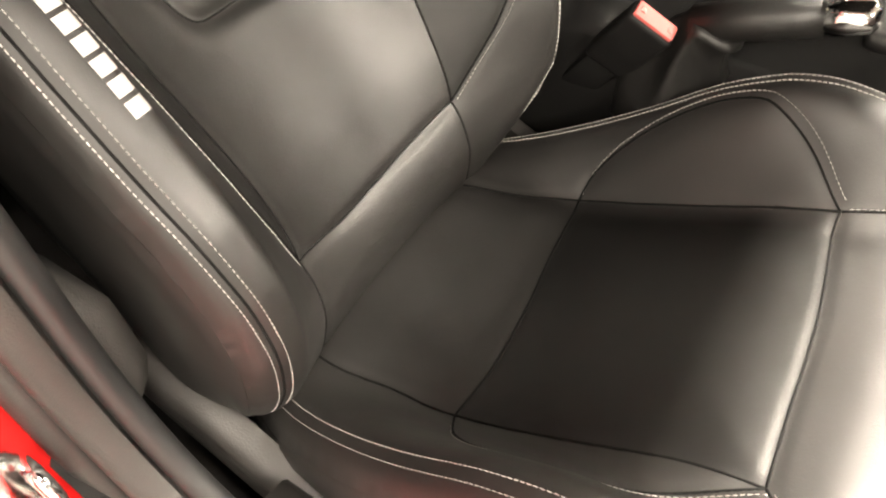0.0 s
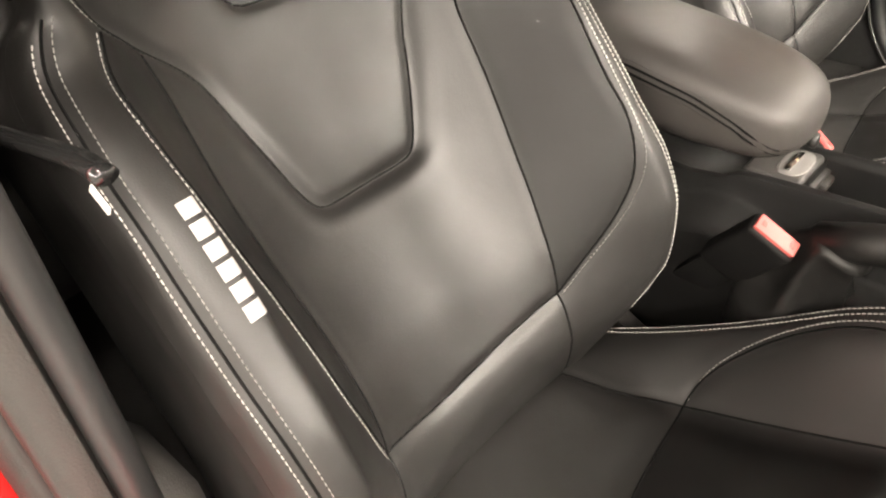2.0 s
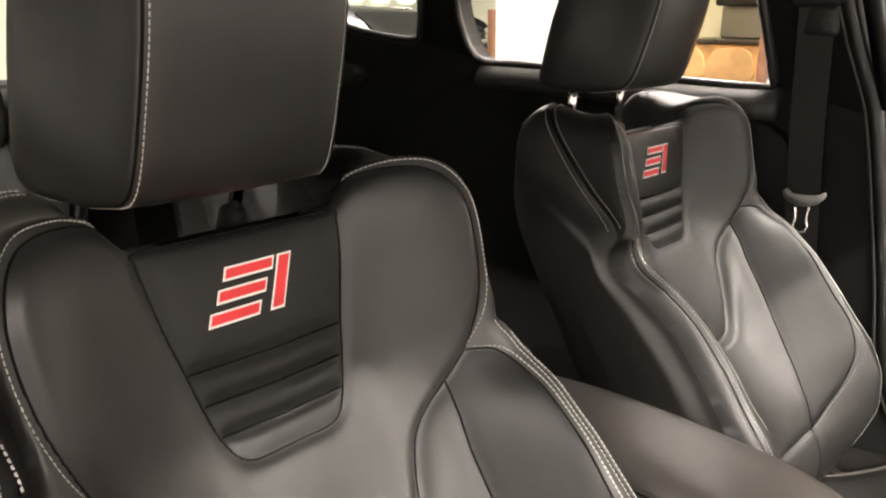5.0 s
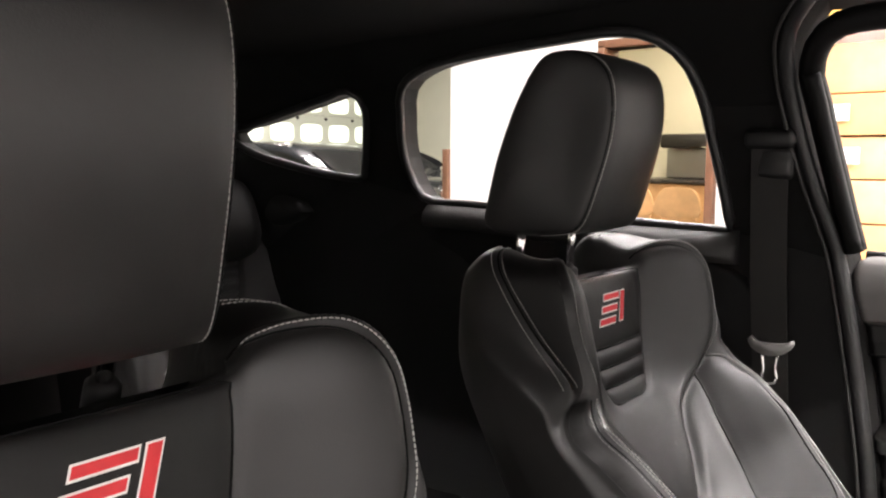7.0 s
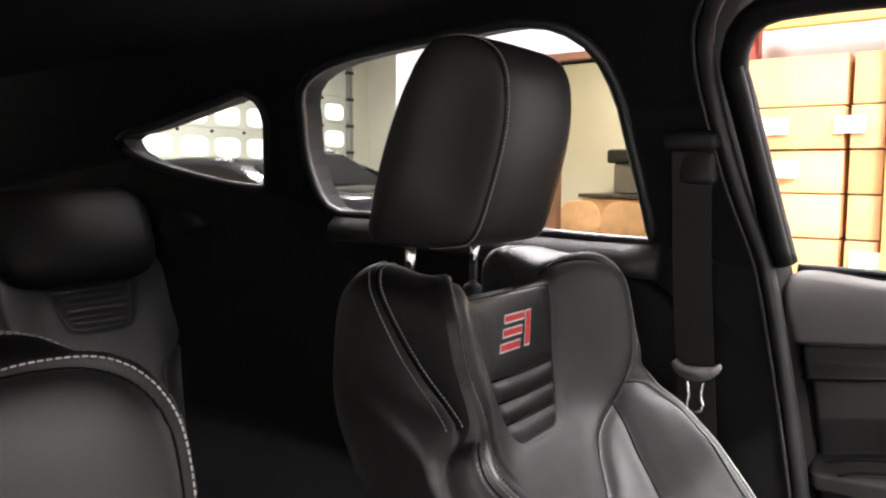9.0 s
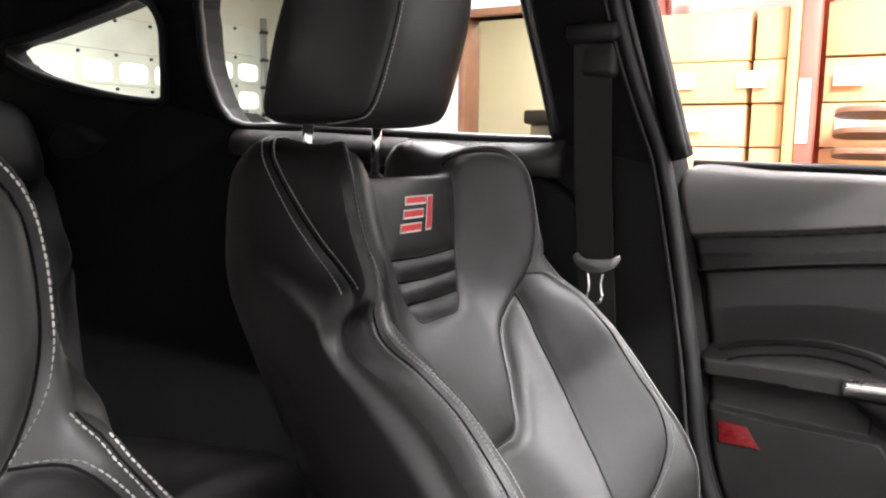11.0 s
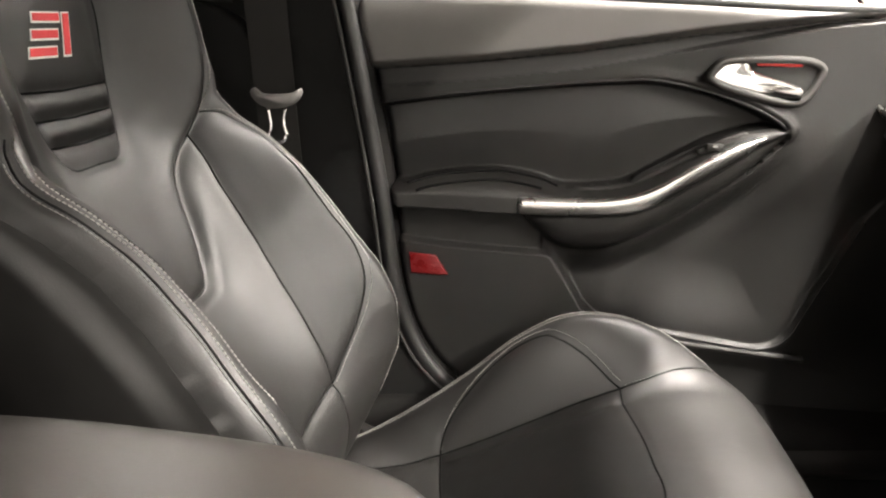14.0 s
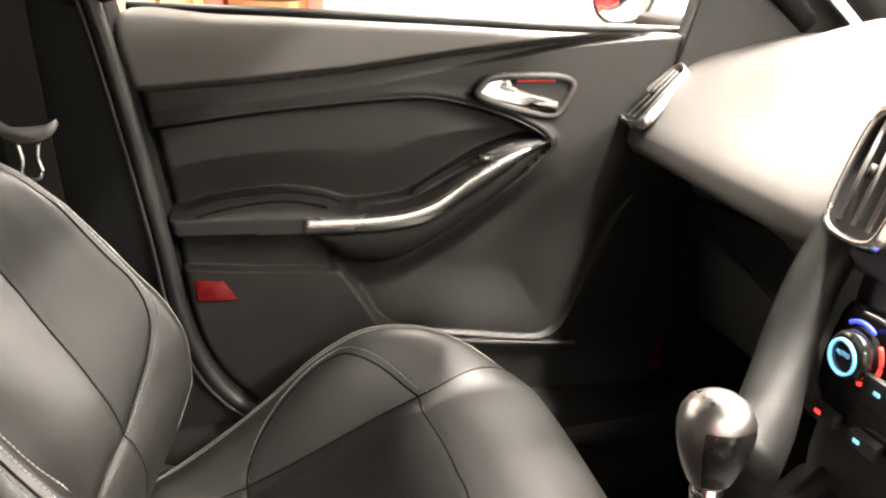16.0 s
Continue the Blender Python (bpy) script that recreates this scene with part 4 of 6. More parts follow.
# tailgate frame with its glass, and the parcel shelf
for s in (-1, 1):
    put("rear_pillar", *tube([(-1.70, MID + s * 0.53, 1.32), (-1.85, MID + s * 0.60, 1.15), (-1.98, MID + s * 0.66, 0.98)], 0.06, 10), HEADLINER, car)
box("tailgate", (-1.99, MID, 0.68), (0.10, 1.36, 0.66), PLASTIC, car, bevel=0.03)
ob = put("rear_screen", [(-1.72, MID - 0.5, 1.325), (-1.72, MID + 0.5, 1.325), (-1.99, MID + 0.62, 1.0), (-1.99, MID - 0.62, 1.0)], [(0, 1, 2, 3)], TINTED, car)
ob.visible_shadow = False
box("parcel_shelf", (-1.62, MID, 0.985), (0.62, 1.16, 0.02), CARPET, car, bevel=0.006)
for s in (-1, 1):
    sh = smooth_line([(-1.10, 1.04), (-1.14, 1.068), (-1.3, 1.092), (-1.8, 1.06), (-1.85, 0.99), (-1.4, 0.985), (-1.18, 1.005)], 0.03, True)
    slab("shelf_support", sh if s < 0 else sh[::-1], lambda a, b, h, s=s: (a, MID + s * (0.60 - h - 0.06 * max(-1.2 - a, 0)), b), 0.06, PLASTIC, car, "black plastic shelf support", round_by=0.02)

# windscreen surround: front pillars, header and cowl
for s in (-1, 1):
    put("front_pillar", *tube([(0.62, MID + s * 0.57, 1.345), (0.85, MID + s * 0.605, 1.20), (1.10, MID + s * 0.645, 1.03), (1.2, MID + s * 0.66, 0.94)], [0.04, 0.042, 0.05, 0.05], 12), PLASTIC_GREY, car, "grey windscreen pillar")
    q = [(0.76, 0.95), (0.80, 1.12), (0.84, 1.17), (0.95, 1.09), (1.06, 1.0), (1.06, 0.95)]
    slab("mirror_sail", np.array(q if s < 0 else q[::-1]), lambda a, b, h, s=s: (a, MID + s * (0.71 - h), b), 0.03, DOOR_PLASTIC, car, "dark mirror corner trim", round_by=0.008)
put("screen_header", *tube([(0.63, MID - 0.58, 1.345), (0.64, MID, 1.385), (0.63, MID + 0.58, 1.345)], 0.03, 10), HEADLINER, car)
ob = put("windscreen", [(0.64, MID - 0.55, 1.38), (0.66, MID, 1.41), (0.64, MID + 0.55, 1.38), (1.24, MID + 0.66, 1.045), (1.34, MID, 1.045), (1.24, MID - 0.66, 1.045)], [(0, 1, 4, 5), (1, 2, 3, 4)], GLASS, car)
ob.visible_shadow = False
box("bonnet", (1.65, MID, 0.86), (0.75, 1.5, 0.12), RED_PAINT, car, bevel=0.05, seg=3)
box("nose", (1.72, MID, 0.52), (0.75, 1.62, 0.56), RED_PAINT, car, bevel=0.12, seg=4)
for s in (1,):
    box("front_wing", (1.35, MID + s * 0.80, 0.72), (1.0, 0.10, 0.42), RED_PAINT, car, bevel=0.04, seg=3)

# ---- passenger's door, closed ----
DY = 1.10
door_out = smooth_line([(0.016, 1.012), (0.030, 0.91), (0.050, 0.814), (0.063, 0.712), (0.078, 0.602), (0.104, 0.53), (0.15, 0.475), (0.22, 0.44), (0.72, 0.43), (0.80, 0.5), (0.86, 0.7), (0.86, 0.95), (0.80, 0.999), (0.6, 1.001), (0.44, 1.006), (0.29, 1.010), (0.14, 1.013)], 0.015, True)
L1 = np.array([(0.0, 0.912), (0.037, 0.915), (0.159, 0.927), (0.307, 0.945), (0.46, 0.970), (0.617, 0.990), (0.764, 1.003), (0.9, 1.012)])
L2 = np.array([(0.0, 0.886), (0.033, 0.889), (0.158, 0.901), (0.308, 0.921), (0.424, 0.945), (0.502, 0.961), (0.617, 0.984), (0.764, 1.000), (0.9, 1.010)])
# the armrest and pull, from above down: seam or ledge at the insert, crest, lower edge, and the pull's underside
A_TOP = smooth_line([(0.0, 0.757), (0.071, 0.758), (0.114, 0.769), (0.168, 0.777), (0.215, 0.779), (0.262, 0.772), (0.288, 0.763), (0.310, 0.761), (0.339, 0.764), (0.378, 0.770), (0.41, 0.787), (0.449, 0.811), (0.488, 0.833), (0.536, 0.850), (0.59, 0.858)], 0.006)
A_CREST = smooth_line([(0.0, 0.752), (0.154, 0.751), (0.235, 0.750), (0.306, 0.751), (0.352, 0.754), (0.383, 0.760), (0.414, 0.772), (0.461, 0.801), (0.507, 0.825), (0.55, 0.843), (0.59, 0.855)], 0.006)
A_LOW = smooth_line([(0.0, 0.732), (0.072, 0.731), (0.153, 0.729), (0.238, 0.728), (0.306, 0.729), (0.368, 0.733), (0.408, 0.743), (0.462, 0.775), (0.508, 0.803), (0.553, 0.834), (0.59, 0.852)], 0.006)
P_LOW = smooth_line([(0.0, 0.729), (0.153, 0.727), (0.236, 0.725), (0.248, 0.716), (0.268, 0.696), (0.285, 0.682), (0.308, 0.675), (0.356, 0.676), (0.389, 0.688), (0.453, 0.727), (0.516, 0.772), (0.555, 0.808), (0.578, 0.836), (0.59, 0.850)], 0.006)
I_TOP = [(0.0, 0.862), (0.041, 0.867), (0.136, 0.882), (0.249, 0.896), (0.365, 0.907), (0.413, 0.908), (0.471, 0.898), (0.53, 0.880), (0.567, 0.862), (0.578, 0.852)]
D_INSERT = np.concatenate([smooth_line(I_TOP, 0.010), A_TOP[A_TOP[:, 0] < 0.57][::-1]])
D_PULL = np.concatenate([A_TOP[A_TOP[:, 0] < 0.582], P_LOW[P_LOW[:, 0] < 0.582][::-1]])
D_LOW = np.array([(0.0, 0.683), (0.077, 0.679), (0.15, 0.673), (0.280, 0.668), (0.287, 0.664), (0.309, 0.632), (0.334, 0.591), (0.351, 0.577), (0.38, 0.562), (0.42, 0.552), (0.42, 0.40), (0.0, 0.40)])
POCKET_LINE = [(0.38, 0.562), (0.464, 0.554), (0.571, 0.541), (0.590, 0.541), (0.607, 0.546), (0.620, 0.556), (0.631, 0.573), (0.662, 0.647), (0.699, 0.733)]
D_POCKET = np.concatenate([smooth_line(POCKET_LINE, 0.01), [(0.75, 0.80), (0.9, 0.7), (0.9, 0.4), (0.38, 0.4)]])


def over(line, p):
    return p[:, 1] - np.interp(p[:, 0], line[:, 0], line[:, 1])


def signed(p, poly):
    d, _ = line_dist(p, poly, True)
    return np.where(inside(p, poly), d, -d)


def door_depth(p):
    x, z = p[:, 0], p[:, 1]
    d = np.full(len(p), 0.014)
    d += 0.018 * ss(0.40, 0.62, x) * ss(0.70, 0.86, z)
    # leather insert, set back behind a rolled lip
    s_ins = signed(p, D_INSERT)
    d += 0.008 * np.exp(-((s_ins + 0.008) / 0.007) ** 2) * ss(0.3, 0.5, x)
    d = d + (-0.004 - d) * ss(-0.002, 0.004, s_ins)
    d += 0.007 * ss(0.0, 0.07, s_ins)
    # below: a plain band, then the stepped lower panel and the pocket
    d = d + (0.020 - d) * ss(0.0, 0.003, -over(A_LOW, p)) * (x < 0.27)
    s_low, s_poc = signed(p, D_LOW), signed(p, D_POCKET)
    bowl = ss(0.0, 0.05, -over(P_LOW, p)) * ss(0.28, 0.32, x) * ss(0.64, 0.50, x - 0.25 * (0.70 - z))
    d = d + (-0.012 - d) * bowl * ss(0.0, 0.11, -s_poc)
    d = d + (0.034 - d) * ss(-0.0015, 0.0025, s_low)
    d = d + (0.021 - d) * ss(-0.002, 0.003, s_poc)
    # armrest and pull
    zt, zc = np.interp(x, A_TOP[:, 0], A_TOP[:, 1]), np.interp(x, A_CREST[:, 0], A_CREST[:, 1])
    zl, zp = np.interp(x, A_LOW[:, 0], A_LOW[:, 1]), np.interp(x, P_LOW[:, 0], P_LOW[:, 1])
    full = 0.058 - 0.022 * ss(0.42, 0.58, x)
    t = np.clip((zt - z) / np.maximum(zt - zc, 1e-4), 0, 1)
    pad = 0.006 + (full - 0.006) * np.sin(t * math.pi / 2) ** 0.75
    ledge = 0.002 + (full - 0.006) * ss(0.55, 0.9, t)
    top = np.where(x < 0.30, pad, pad + (ledge - pad) * ss(0.30, 0.33, x))
    on = x < 0.582
    d = np.where((z < zt) & (z >= zc) & on, np.maximum(top, d), d)
    d = np.where((z < zc) & (z >= zl) & on, full, d)
    k = np.clip((z - zp) / np.maximum(zl - zp, 1e-4), 0, 1)
    under = 0.010 + (full - 0.014) * np.sqrt(np.clip(1 - (1 - k) ** 2.2, 0, 1))
    d = np.where((z < zl) & (z >= zp) & (x > 0.236) & on, under, d)
    # accent strip and rolled upper trim
    a, b = over(L1, p), over(L2, p)
    d = np.where(b > 0, d + (0.012 - d) * ss(0, 0.003, b), d)
    top = 0.040 * np.sqrt(np.clip(1 - (np.clip((a - 0.030) / 0.080, 0, 1)) ** 2, 0, 1)) + 0.002
    d = d + (top - d) * ss(-0.001, 0.010, a)
    e, _ = line_dist(p, door_out, True)
    k = np.clip(1 - e / 0.012, 0, 1)
    return d - 0.012 * (1 - np.sqrt(np.clip(1 - k * k, 0, 1)))


door = thing("passenger_door", (0.42, 1.12, 0.43), "closed black passenger door with leather insert and bright metal pull", "car door")
regions = [("upper_trim", np.concatenate([L1, [(0.9, 1.1), (0.0, 1.1)]])), ("accent_strip", np.concatenate([L2, L1[::-1]])), ("leather_insert", D_INSERT), ("armrest", D_PULL), ("pocket_front", D_POCKET), ("lower_panel", D_LOW)]
door_mats = {"upper_trim": SOFT_DASH, "accent_strip": PLASTIC, "leather_insert": LEATHER_FINE, "armrest": LEATHER, "pocket_front": PLASTIC, "lower_panel": DOOR_PLASTIC, "door_panel": DOOR_PLASTIC}
for name, pts, faces, nrm in cloth_patches(door_out, [], regions, "door_panel", 0.0024, door_depth, lambda a, b, h: (a, DY - h + 0 * a, b), 0):
    put(name, pts, faces, door_mats[name], door, normals=nrm)
put("door_edge_seal", *loft([[(x, DY - 0.0, z) for x, z in door_out], [(x - 0.004, DY + 0.055, z - 0.004 * (z > 0.98)) for x, z in door_out]], cap=False), RUBBER, door)
put("door_edge", *loft([[(x - 0.004, DY + 0.056, z - 0.012) for x, z in door_out], [(x - 0.004, DY + 0.10, z - 0.012) for x, z in door_out]], cap="end"), RED_PAINT, door, "red painted door edge")


# bright strip along the armrest's edge: a broad flat front with a rolled top
strip = []
s_x = np.concatenate([np.linspace(0.2345, 0.245, 4), np.linspace(0.255, 0.548, 40), [0.552, 0.555]])
for k, x in enumerate(s_x):
    zt, zb = np.interp(x, A_CREST[:, 0], A_CREST[:, 1]) + 0.003, np.interp(x, A_LOW[:, 0], A_LOW[:, 1]) + 0.002
    zm, hw = (zt + zb) / 2, max((zt - zb) / 2, 0.002) * (0.82 if k == 0 else 1.0) * (1.0 if x < 0.53 else 1 - 0.5 * (x - 0.53) / 0.025)
    y = DY - 0.058 + 0.022 * float(ss(0.42, 0.58, np.array(x)))
    lift = 0.006 if 0 < k < len(s_x) - 1 else 0.002
    strip.append([(x, y + 0.010, zm + 0.9 * hw), (x, y - 0.2 * lift, zm + hw), (x, y - 0.8 * lift, zm + 0.85 * hw), (x, y - lift, zm + 0.55 * hw), (x, y - 1.05 * lift, zm), (x, y - lift, zm - 0.6 * hw), (x, y - 0.7 * lift, zm - 0.9 * hw), (x, y, zm - hw), (x, y + 0.010, zm - 0.9 * hw)])
put("pull_bar", *loft(strip), SATIN, door, "bright brushed metal pull strip")
slab("pull_cup", smooth_line([(0.268, 0.719), (0.283, 0.700), (0.307, 0.693), (0.347, 0.692), (0.371, 0.702), (0.384, 0.717)], 0.008, True)[::-1], lambda a, b, h: (a, DY - 0.046 - h + 0.35 * (0.72 - b), b), 0.006, PLASTIC_GREY, door, "dark grey grip cup", round_by=0.004)
slab("switch_tray", smooth_line([(0.388, 0.770), (0.398, 0.785), (0.45, 0.815), (0.50, 0.838), (0.528, 0.846), (0.530, 0.838), (0.49, 0.820), (0.45, 0.797), (0.41, 0.775)], 0.006, True), lambda a, b, h: (a, DY - 0.012 - h, b), 0.005, SHADED_BLACK, door, "black recessed switch tray", round_by=0.002)
slab("tray_lip", smooth_line([(0.470, 0.822), (0.50, 0.838), (0.528, 0.848), (0.534, 0.843), (0.50, 0.826), (0.478, 0.815)], 0.006, True), lambda a, b, h: (a, DY - 0.018 - h, b), 0.012, PLASTIC, door, round_by=0.003)
sw = box("window_switch", (0.490, DY - 0.034, 0.828), (0.022, 0.010, 0.010), PLASTIC, door, bevel=0.003)
box("switch_mark", (0.490, DY - 0.0395, 0.829), (0.006, 0.001, 0.0025), PALE_PRINT, sw, bevel=0)
top_edge = smooth_line([(0.02, 0.8645)] + I_TOP[1:], 0.008)
put("insert_piping", *tube([(x, DY - float(door_depth(np.array([(x, z + 0.004)]))[0]) + 0.0012, z + 0.002) for x, z in top_edge], 0.0022, 6), RUBBER, door)
for dz in (0.0, -0.008):
    seam_pts = [(x, z + dz) for x, z in A_TOP if 0.075 - 2 * dz < x < 0.290 + 2.5 * dz]
    put("armrest_seam", *tube([(x, DY - float(door_depth(np.array([(x, z - 0.001)]))[0]) - 0.0004, z) for x, z in seam_pts], 0.0020, 6), SEAM, door)
bezel = smooth_line([(0.486, 0.912), (0.495, 0.930), (0.512, 0.940), (0.56, 0.943), (0.61, 0.942), (0.632, 0.932), (0.632, 0.915), (0.618, 0.888), (0.600, 0.879), (0.56, 0.884), (0.508, 0.898)], 0.006, True) + (-0.017, 0.004)
bz = [[(x, DY - 0.034 - h, z) for x, z in inset_ring(bezel, r)] for r, h in ((0.0, -0.03), (0.0, 0.002), (0.003, 0.005), (0.007, 0.005), (0.010, 0.002), (0.011, -0.025))]
hb = put("handle_bezel", *loft(bz, cap=False), PLASTIC_GREY, door, "dark handle surround")
slab("handle_recess", inset_ring(bezel, 0.004), lambda a, b, h: (a, DY - 0.006 - h, b), 0.004, GLOSS_BLACK, hb, round_by=0.002)
lever = smooth_line([(0.492, 0.911), (0.502, 0.928), (0.522, 0.937), (0.536, 0.935), (0.543, 0.922), (0.565, 0.914), (0.604, 0.903), (0.608, 0.892), (0.600, 0.884), (0.555, 0.889), (0.508, 0.901)], 0.005, True) + (-0.017, 0.006)
slab("handle_lever", lever[::-1], lambda a, b, h: (a, DY - 0.022 - h - 0.008 * ss(0.52, 0.60, np.array(a)), b), 0.012, CHROME, hb, "bright chrome door lever", round_by=0.005)
box("handle_light_strip", (0.560, DY - 0.026, 0.936), (0.056, 0.010, 0.005), RED_PLASTIC, hb, bevel=0.001)
slab("door_reflector", np.array([(0.084, 0.660), (0.122, 0.658), (0.127, 0.650), (0.141, 0.629), (0.087, 0.629)]), lambda a, b, h: (a, DY - 0.030 - h, b), 0.007, RED_REFLECTOR, door, "red warning reflector", round_by=0.002)
slab("pocket_lip", np.array([(0.43, 0.551), (0.65, 0.532), (0.65, 0.524), (0.43, 0.541)]), lambda a, b, h: (a, DY - 0.026 - h, b), 0.008, PLASTIC_GREY, door, round_by=0.004)
put("pocket_ridge", *tube([(x, DY - 0.031, z) for x, z in smooth_line(POCKET_LINE[1:], 0.01)], 0.0022, 8), DOOR_PLASTIC, door)
# the door's window opening: frame posts and glass
wf = smooth_line([(0.012, 1.03), (-0.010, 1.13), (-0.036, 1.255), (-0.038, 1.298), (-0.012, 1.338), (0.05, 1.350), (0.25, 1.345), (0.50, 1.315), (0.64, 1.27), (0.86, 1.10), (0.96, 1.02)], 0.02)
frame_pl = side_place(1, 0.02)
put("window_frame", *tube([frame_pl(x, z, 0) for x, z in wf], 0.018, 10), SHADED_BLACK, door, "black window frame")
put("window_frame_trim", *tube([side_place(1, 0.0)(x + 0.004, z, 0) for x, z in wf[:14]], 0.012, 10), SHADED_BLACK, door)
loop = [(0.03, 1.0)] + [tuple(q) for q in wf] + [(0.96, 0.99)]
pv = [frame_pl(x, z, 0.012) for x, z in loop]
ob = put("window_pane", pv, [tuple(range(len(pv)))], GLASS, door)
ob.visible_shadow = False
put("waist_seal", *tube([(x, DY + 0.012, z + 0.004) for x, z in ((0.02, 1.014), (0.29, 1.010), (0.6, 1.002), (0.80, 0.999), (0.95, 1.0))], 0.008, 8), RUBBER, door)
put("door_skin", *loft([[(x, 1.16 + 0.08 * math.sin(t * math.pi), 0.42 + 0.50 * t) for t in np.linspace(0, 1, 9)] for x in np.linspace(0.02, 1.0, 6)], cap=False, closed=False), RED_PAINT, door)
# wing mirror outside the glass
mirror = thing("wing_mirror", (0.80, 1.30, 1.0), "black wing mirror with bright glass outside the passenger window", "car mirror")
ell = [(math.cos(a), math.sin(a)) for a in np.linspace(0, 2 * math.pi, 32, endpoint=False)]
M_C, M_A, M_N = Vector((0.80, 1.34, 1.068)), Vector((0.088, 0.062, 0.004)), Vector((0.57, 0.80, 0.0))
def mirror_ring(f, back):
    return [M_C + M_A * (math.copysign(abs(c_) ** 0.8, c_) * f) + Vector((0, 0, 0.066 * math.copysign(abs(s_) ** 0.8, s_) * f)) + M_N * back for c_, s_ in ell]
put("mirror_shell", *loft([mirror_ring(f, d) for f, d in ((0.94, 0.0), (1.0, 0.004), (1.02, 0.02), (0.9, 0.06), (0.6, 0.09), (0.2, 0.10))]), GLOSS_BLACK, mirror)
put("mirror_glass", *loft([mirror_ring(0.9, 0.0), mirror_ring(0.9, -0.001)]), CHROME, mirror, "mirror glass")
put("mirror_arm", *tube([(0.84, 1.32, 1.01), (0.86, 1.22, 1.005), (0.88, 1.12, 1.01)], [0.03, 0.03, 0.035], 10, flat=0.6), PLASTIC, mirror)


# ---- seat belts ----
def seat_belt(sign, dx, dy, label):
    yy = (lambda y: y + dy) if sign > 0 else (lambda y: 2 * MID - y + dy)
    belt = thing("seat_belt", (-0.085 + dx, yy(1.0), 0.84), label, "seat belt", "seat belts")
    prof = [(-0.115, 0.985, 1.20), (-0.112, 1.0, 1.0), (-0.109, 1.012, 0.9), (-0.10, 1.03, 0.7), (-0.09, 1.04, 0.45)]
    rings = []
    for x, y, z in prof:
        rings.append([(x + dx - 0.006, yy(y - 0.004), z), (x + dx + 0.046, yy(y + 0.002), z), (x + dx + 0.046, yy(y + 0.0035), z), (x + dx - 0.006, yy(y - 0.0025), z)])
    put("webbing", *loft(rings), WEBBING, belt, "black woven webbing", smooth=False)
    put("tongue_plate", *loft([[(x + dx, yy(y), z) for x, y, z in smooth_line([(-0.112, 0.985, 0.888), (-0.106, 0.985, 0.876), (-0.09, 0.984, 0.868), (-0.072, 0.985, 0.868), (-0.056, 0.987, 0.874), (-0.047, 0.988, 0.886), (-0.050, 0.990, 0.893), (-0.062, 0.990, 0.886), (-0.098, 0.988, 0.884), (-0.108, 0.988, 0.892)], 0.006, True) + (0, h, 0)] for h in (0, 0.012)]), MID_PLASTIC, belt, "grey plastic belt tongue")
    loop = smooth_line([(-0.090, 0.987, 0.868), (-0.086, 0.985, 0.845), (-0.088, 0.984, 0.832), (-0.082, 0.983, 0.826), (-0.070, 0.983, 0.826), (-0.066, 0.984, 0.834), (-0.069, 0.985, 0.848), (-0.067, 0.987, 0.868)], 0.004)
    put("tongue_loop", *tube([(x + dx, yy(y), z) for x, y, z in loop], 0.0028, 8), CHROME, belt, "bright metal tongue")
    box("belt_guide", (-0.093 + dx, yy(0.985), 1.195), (0.075, 0.03, 0.028), PLASTIC, belt, bevel=0.01, seg=3)
    box("guide_cover", (-0.088 + dx, yy(0.995), 1.16), (0.055, 0.02, 0.05), PLASTIC, belt, bevel=0.01, seg=3)
    return belt


seat_belt(1, 0.0, 0.0, "black seat belt with metal tongue hanging at the pillar")
drv_belt = thing("seat_belt", (0.0, -0.265, 0.84), "black seat belt with its tongue beside the driver's seat", "seat belt", "seat belts")
put("webbing", *loft([[(x - 0.02, y, z), (x + 0.028, y + 0.002, z), (x + 0.028, y + 0.0035, z), (x - 0.02, y + 0.0015, z)] for x, y, z in ((-0.085, -0.235, 1.19), (-0.05, -0.262, 0.95), (-0.045, -0.270, 0.85), (-0.03, -0.280, 0.45))]), WEBBING, drv_belt, "black woven webbing", smooth=False)
put("tongue_grip", *tube(smooth_line([(-0.075, -0.258, 0.858), (-0.03, -0.253, 0.872), (0.02, -0.250, 0.884), (0.055, -0.249, 0.893), (0.078, -0.248, 0.894)], 0.008), 0.0062, 10, flat=0.7), GLOSS_BLACK, drv_belt, "glossy black belt tongue")
box("belt_label", (0.062, -0.2485, 0.874), (0.014, 0.0012, 0.006), WHITE_PRINT, drv_belt, bevel=0, m=pose(0, 0, 0, 0, 32, 0))

# ---- dashboard ----
dash = thing("dashboard", (0.95, MID, 0.5), "dark soft-touch dashboard with bright-rimmed air vents", "dashboard")
D_PROF = [(1.30, 1.0), (1.22, 1.032), (1.08, 1.040), (0.95, 1.030), (0.86, 0.997), (0.79, 0.948), (0.74, 0.910), (0.71, 0.882), (0.698, 0.862), (0.700, 0.845), (0.715, 0.832), (0.76, 0.815), (0.80, 0.80), (0.82, 0.77), (0.835, 0.70), (0.86, 0.60), (0.95, 0.5), (1.2, 0.45), (1.3, 0.6)]
prof = smooth_line(D_PROF, 0.02, True)
rings = []
for y in np.linspace(MID - 0.70, MID + 0.715, 49):
    f = 0.0 + 0.035 * ss(0.25, 0.75, np.array(abs(y - MID))) - 0.03
    g = float(ss(0.52, 0.64, np.array(abs(y - MID))))
    rings.append([(x + f - 0.030 * g * float(ss(0.875, 0.95, np.array(z))), y, z - 0.028 * g * float(ss(0.95, 1.03, np.array(z)))) for x, z in prof])
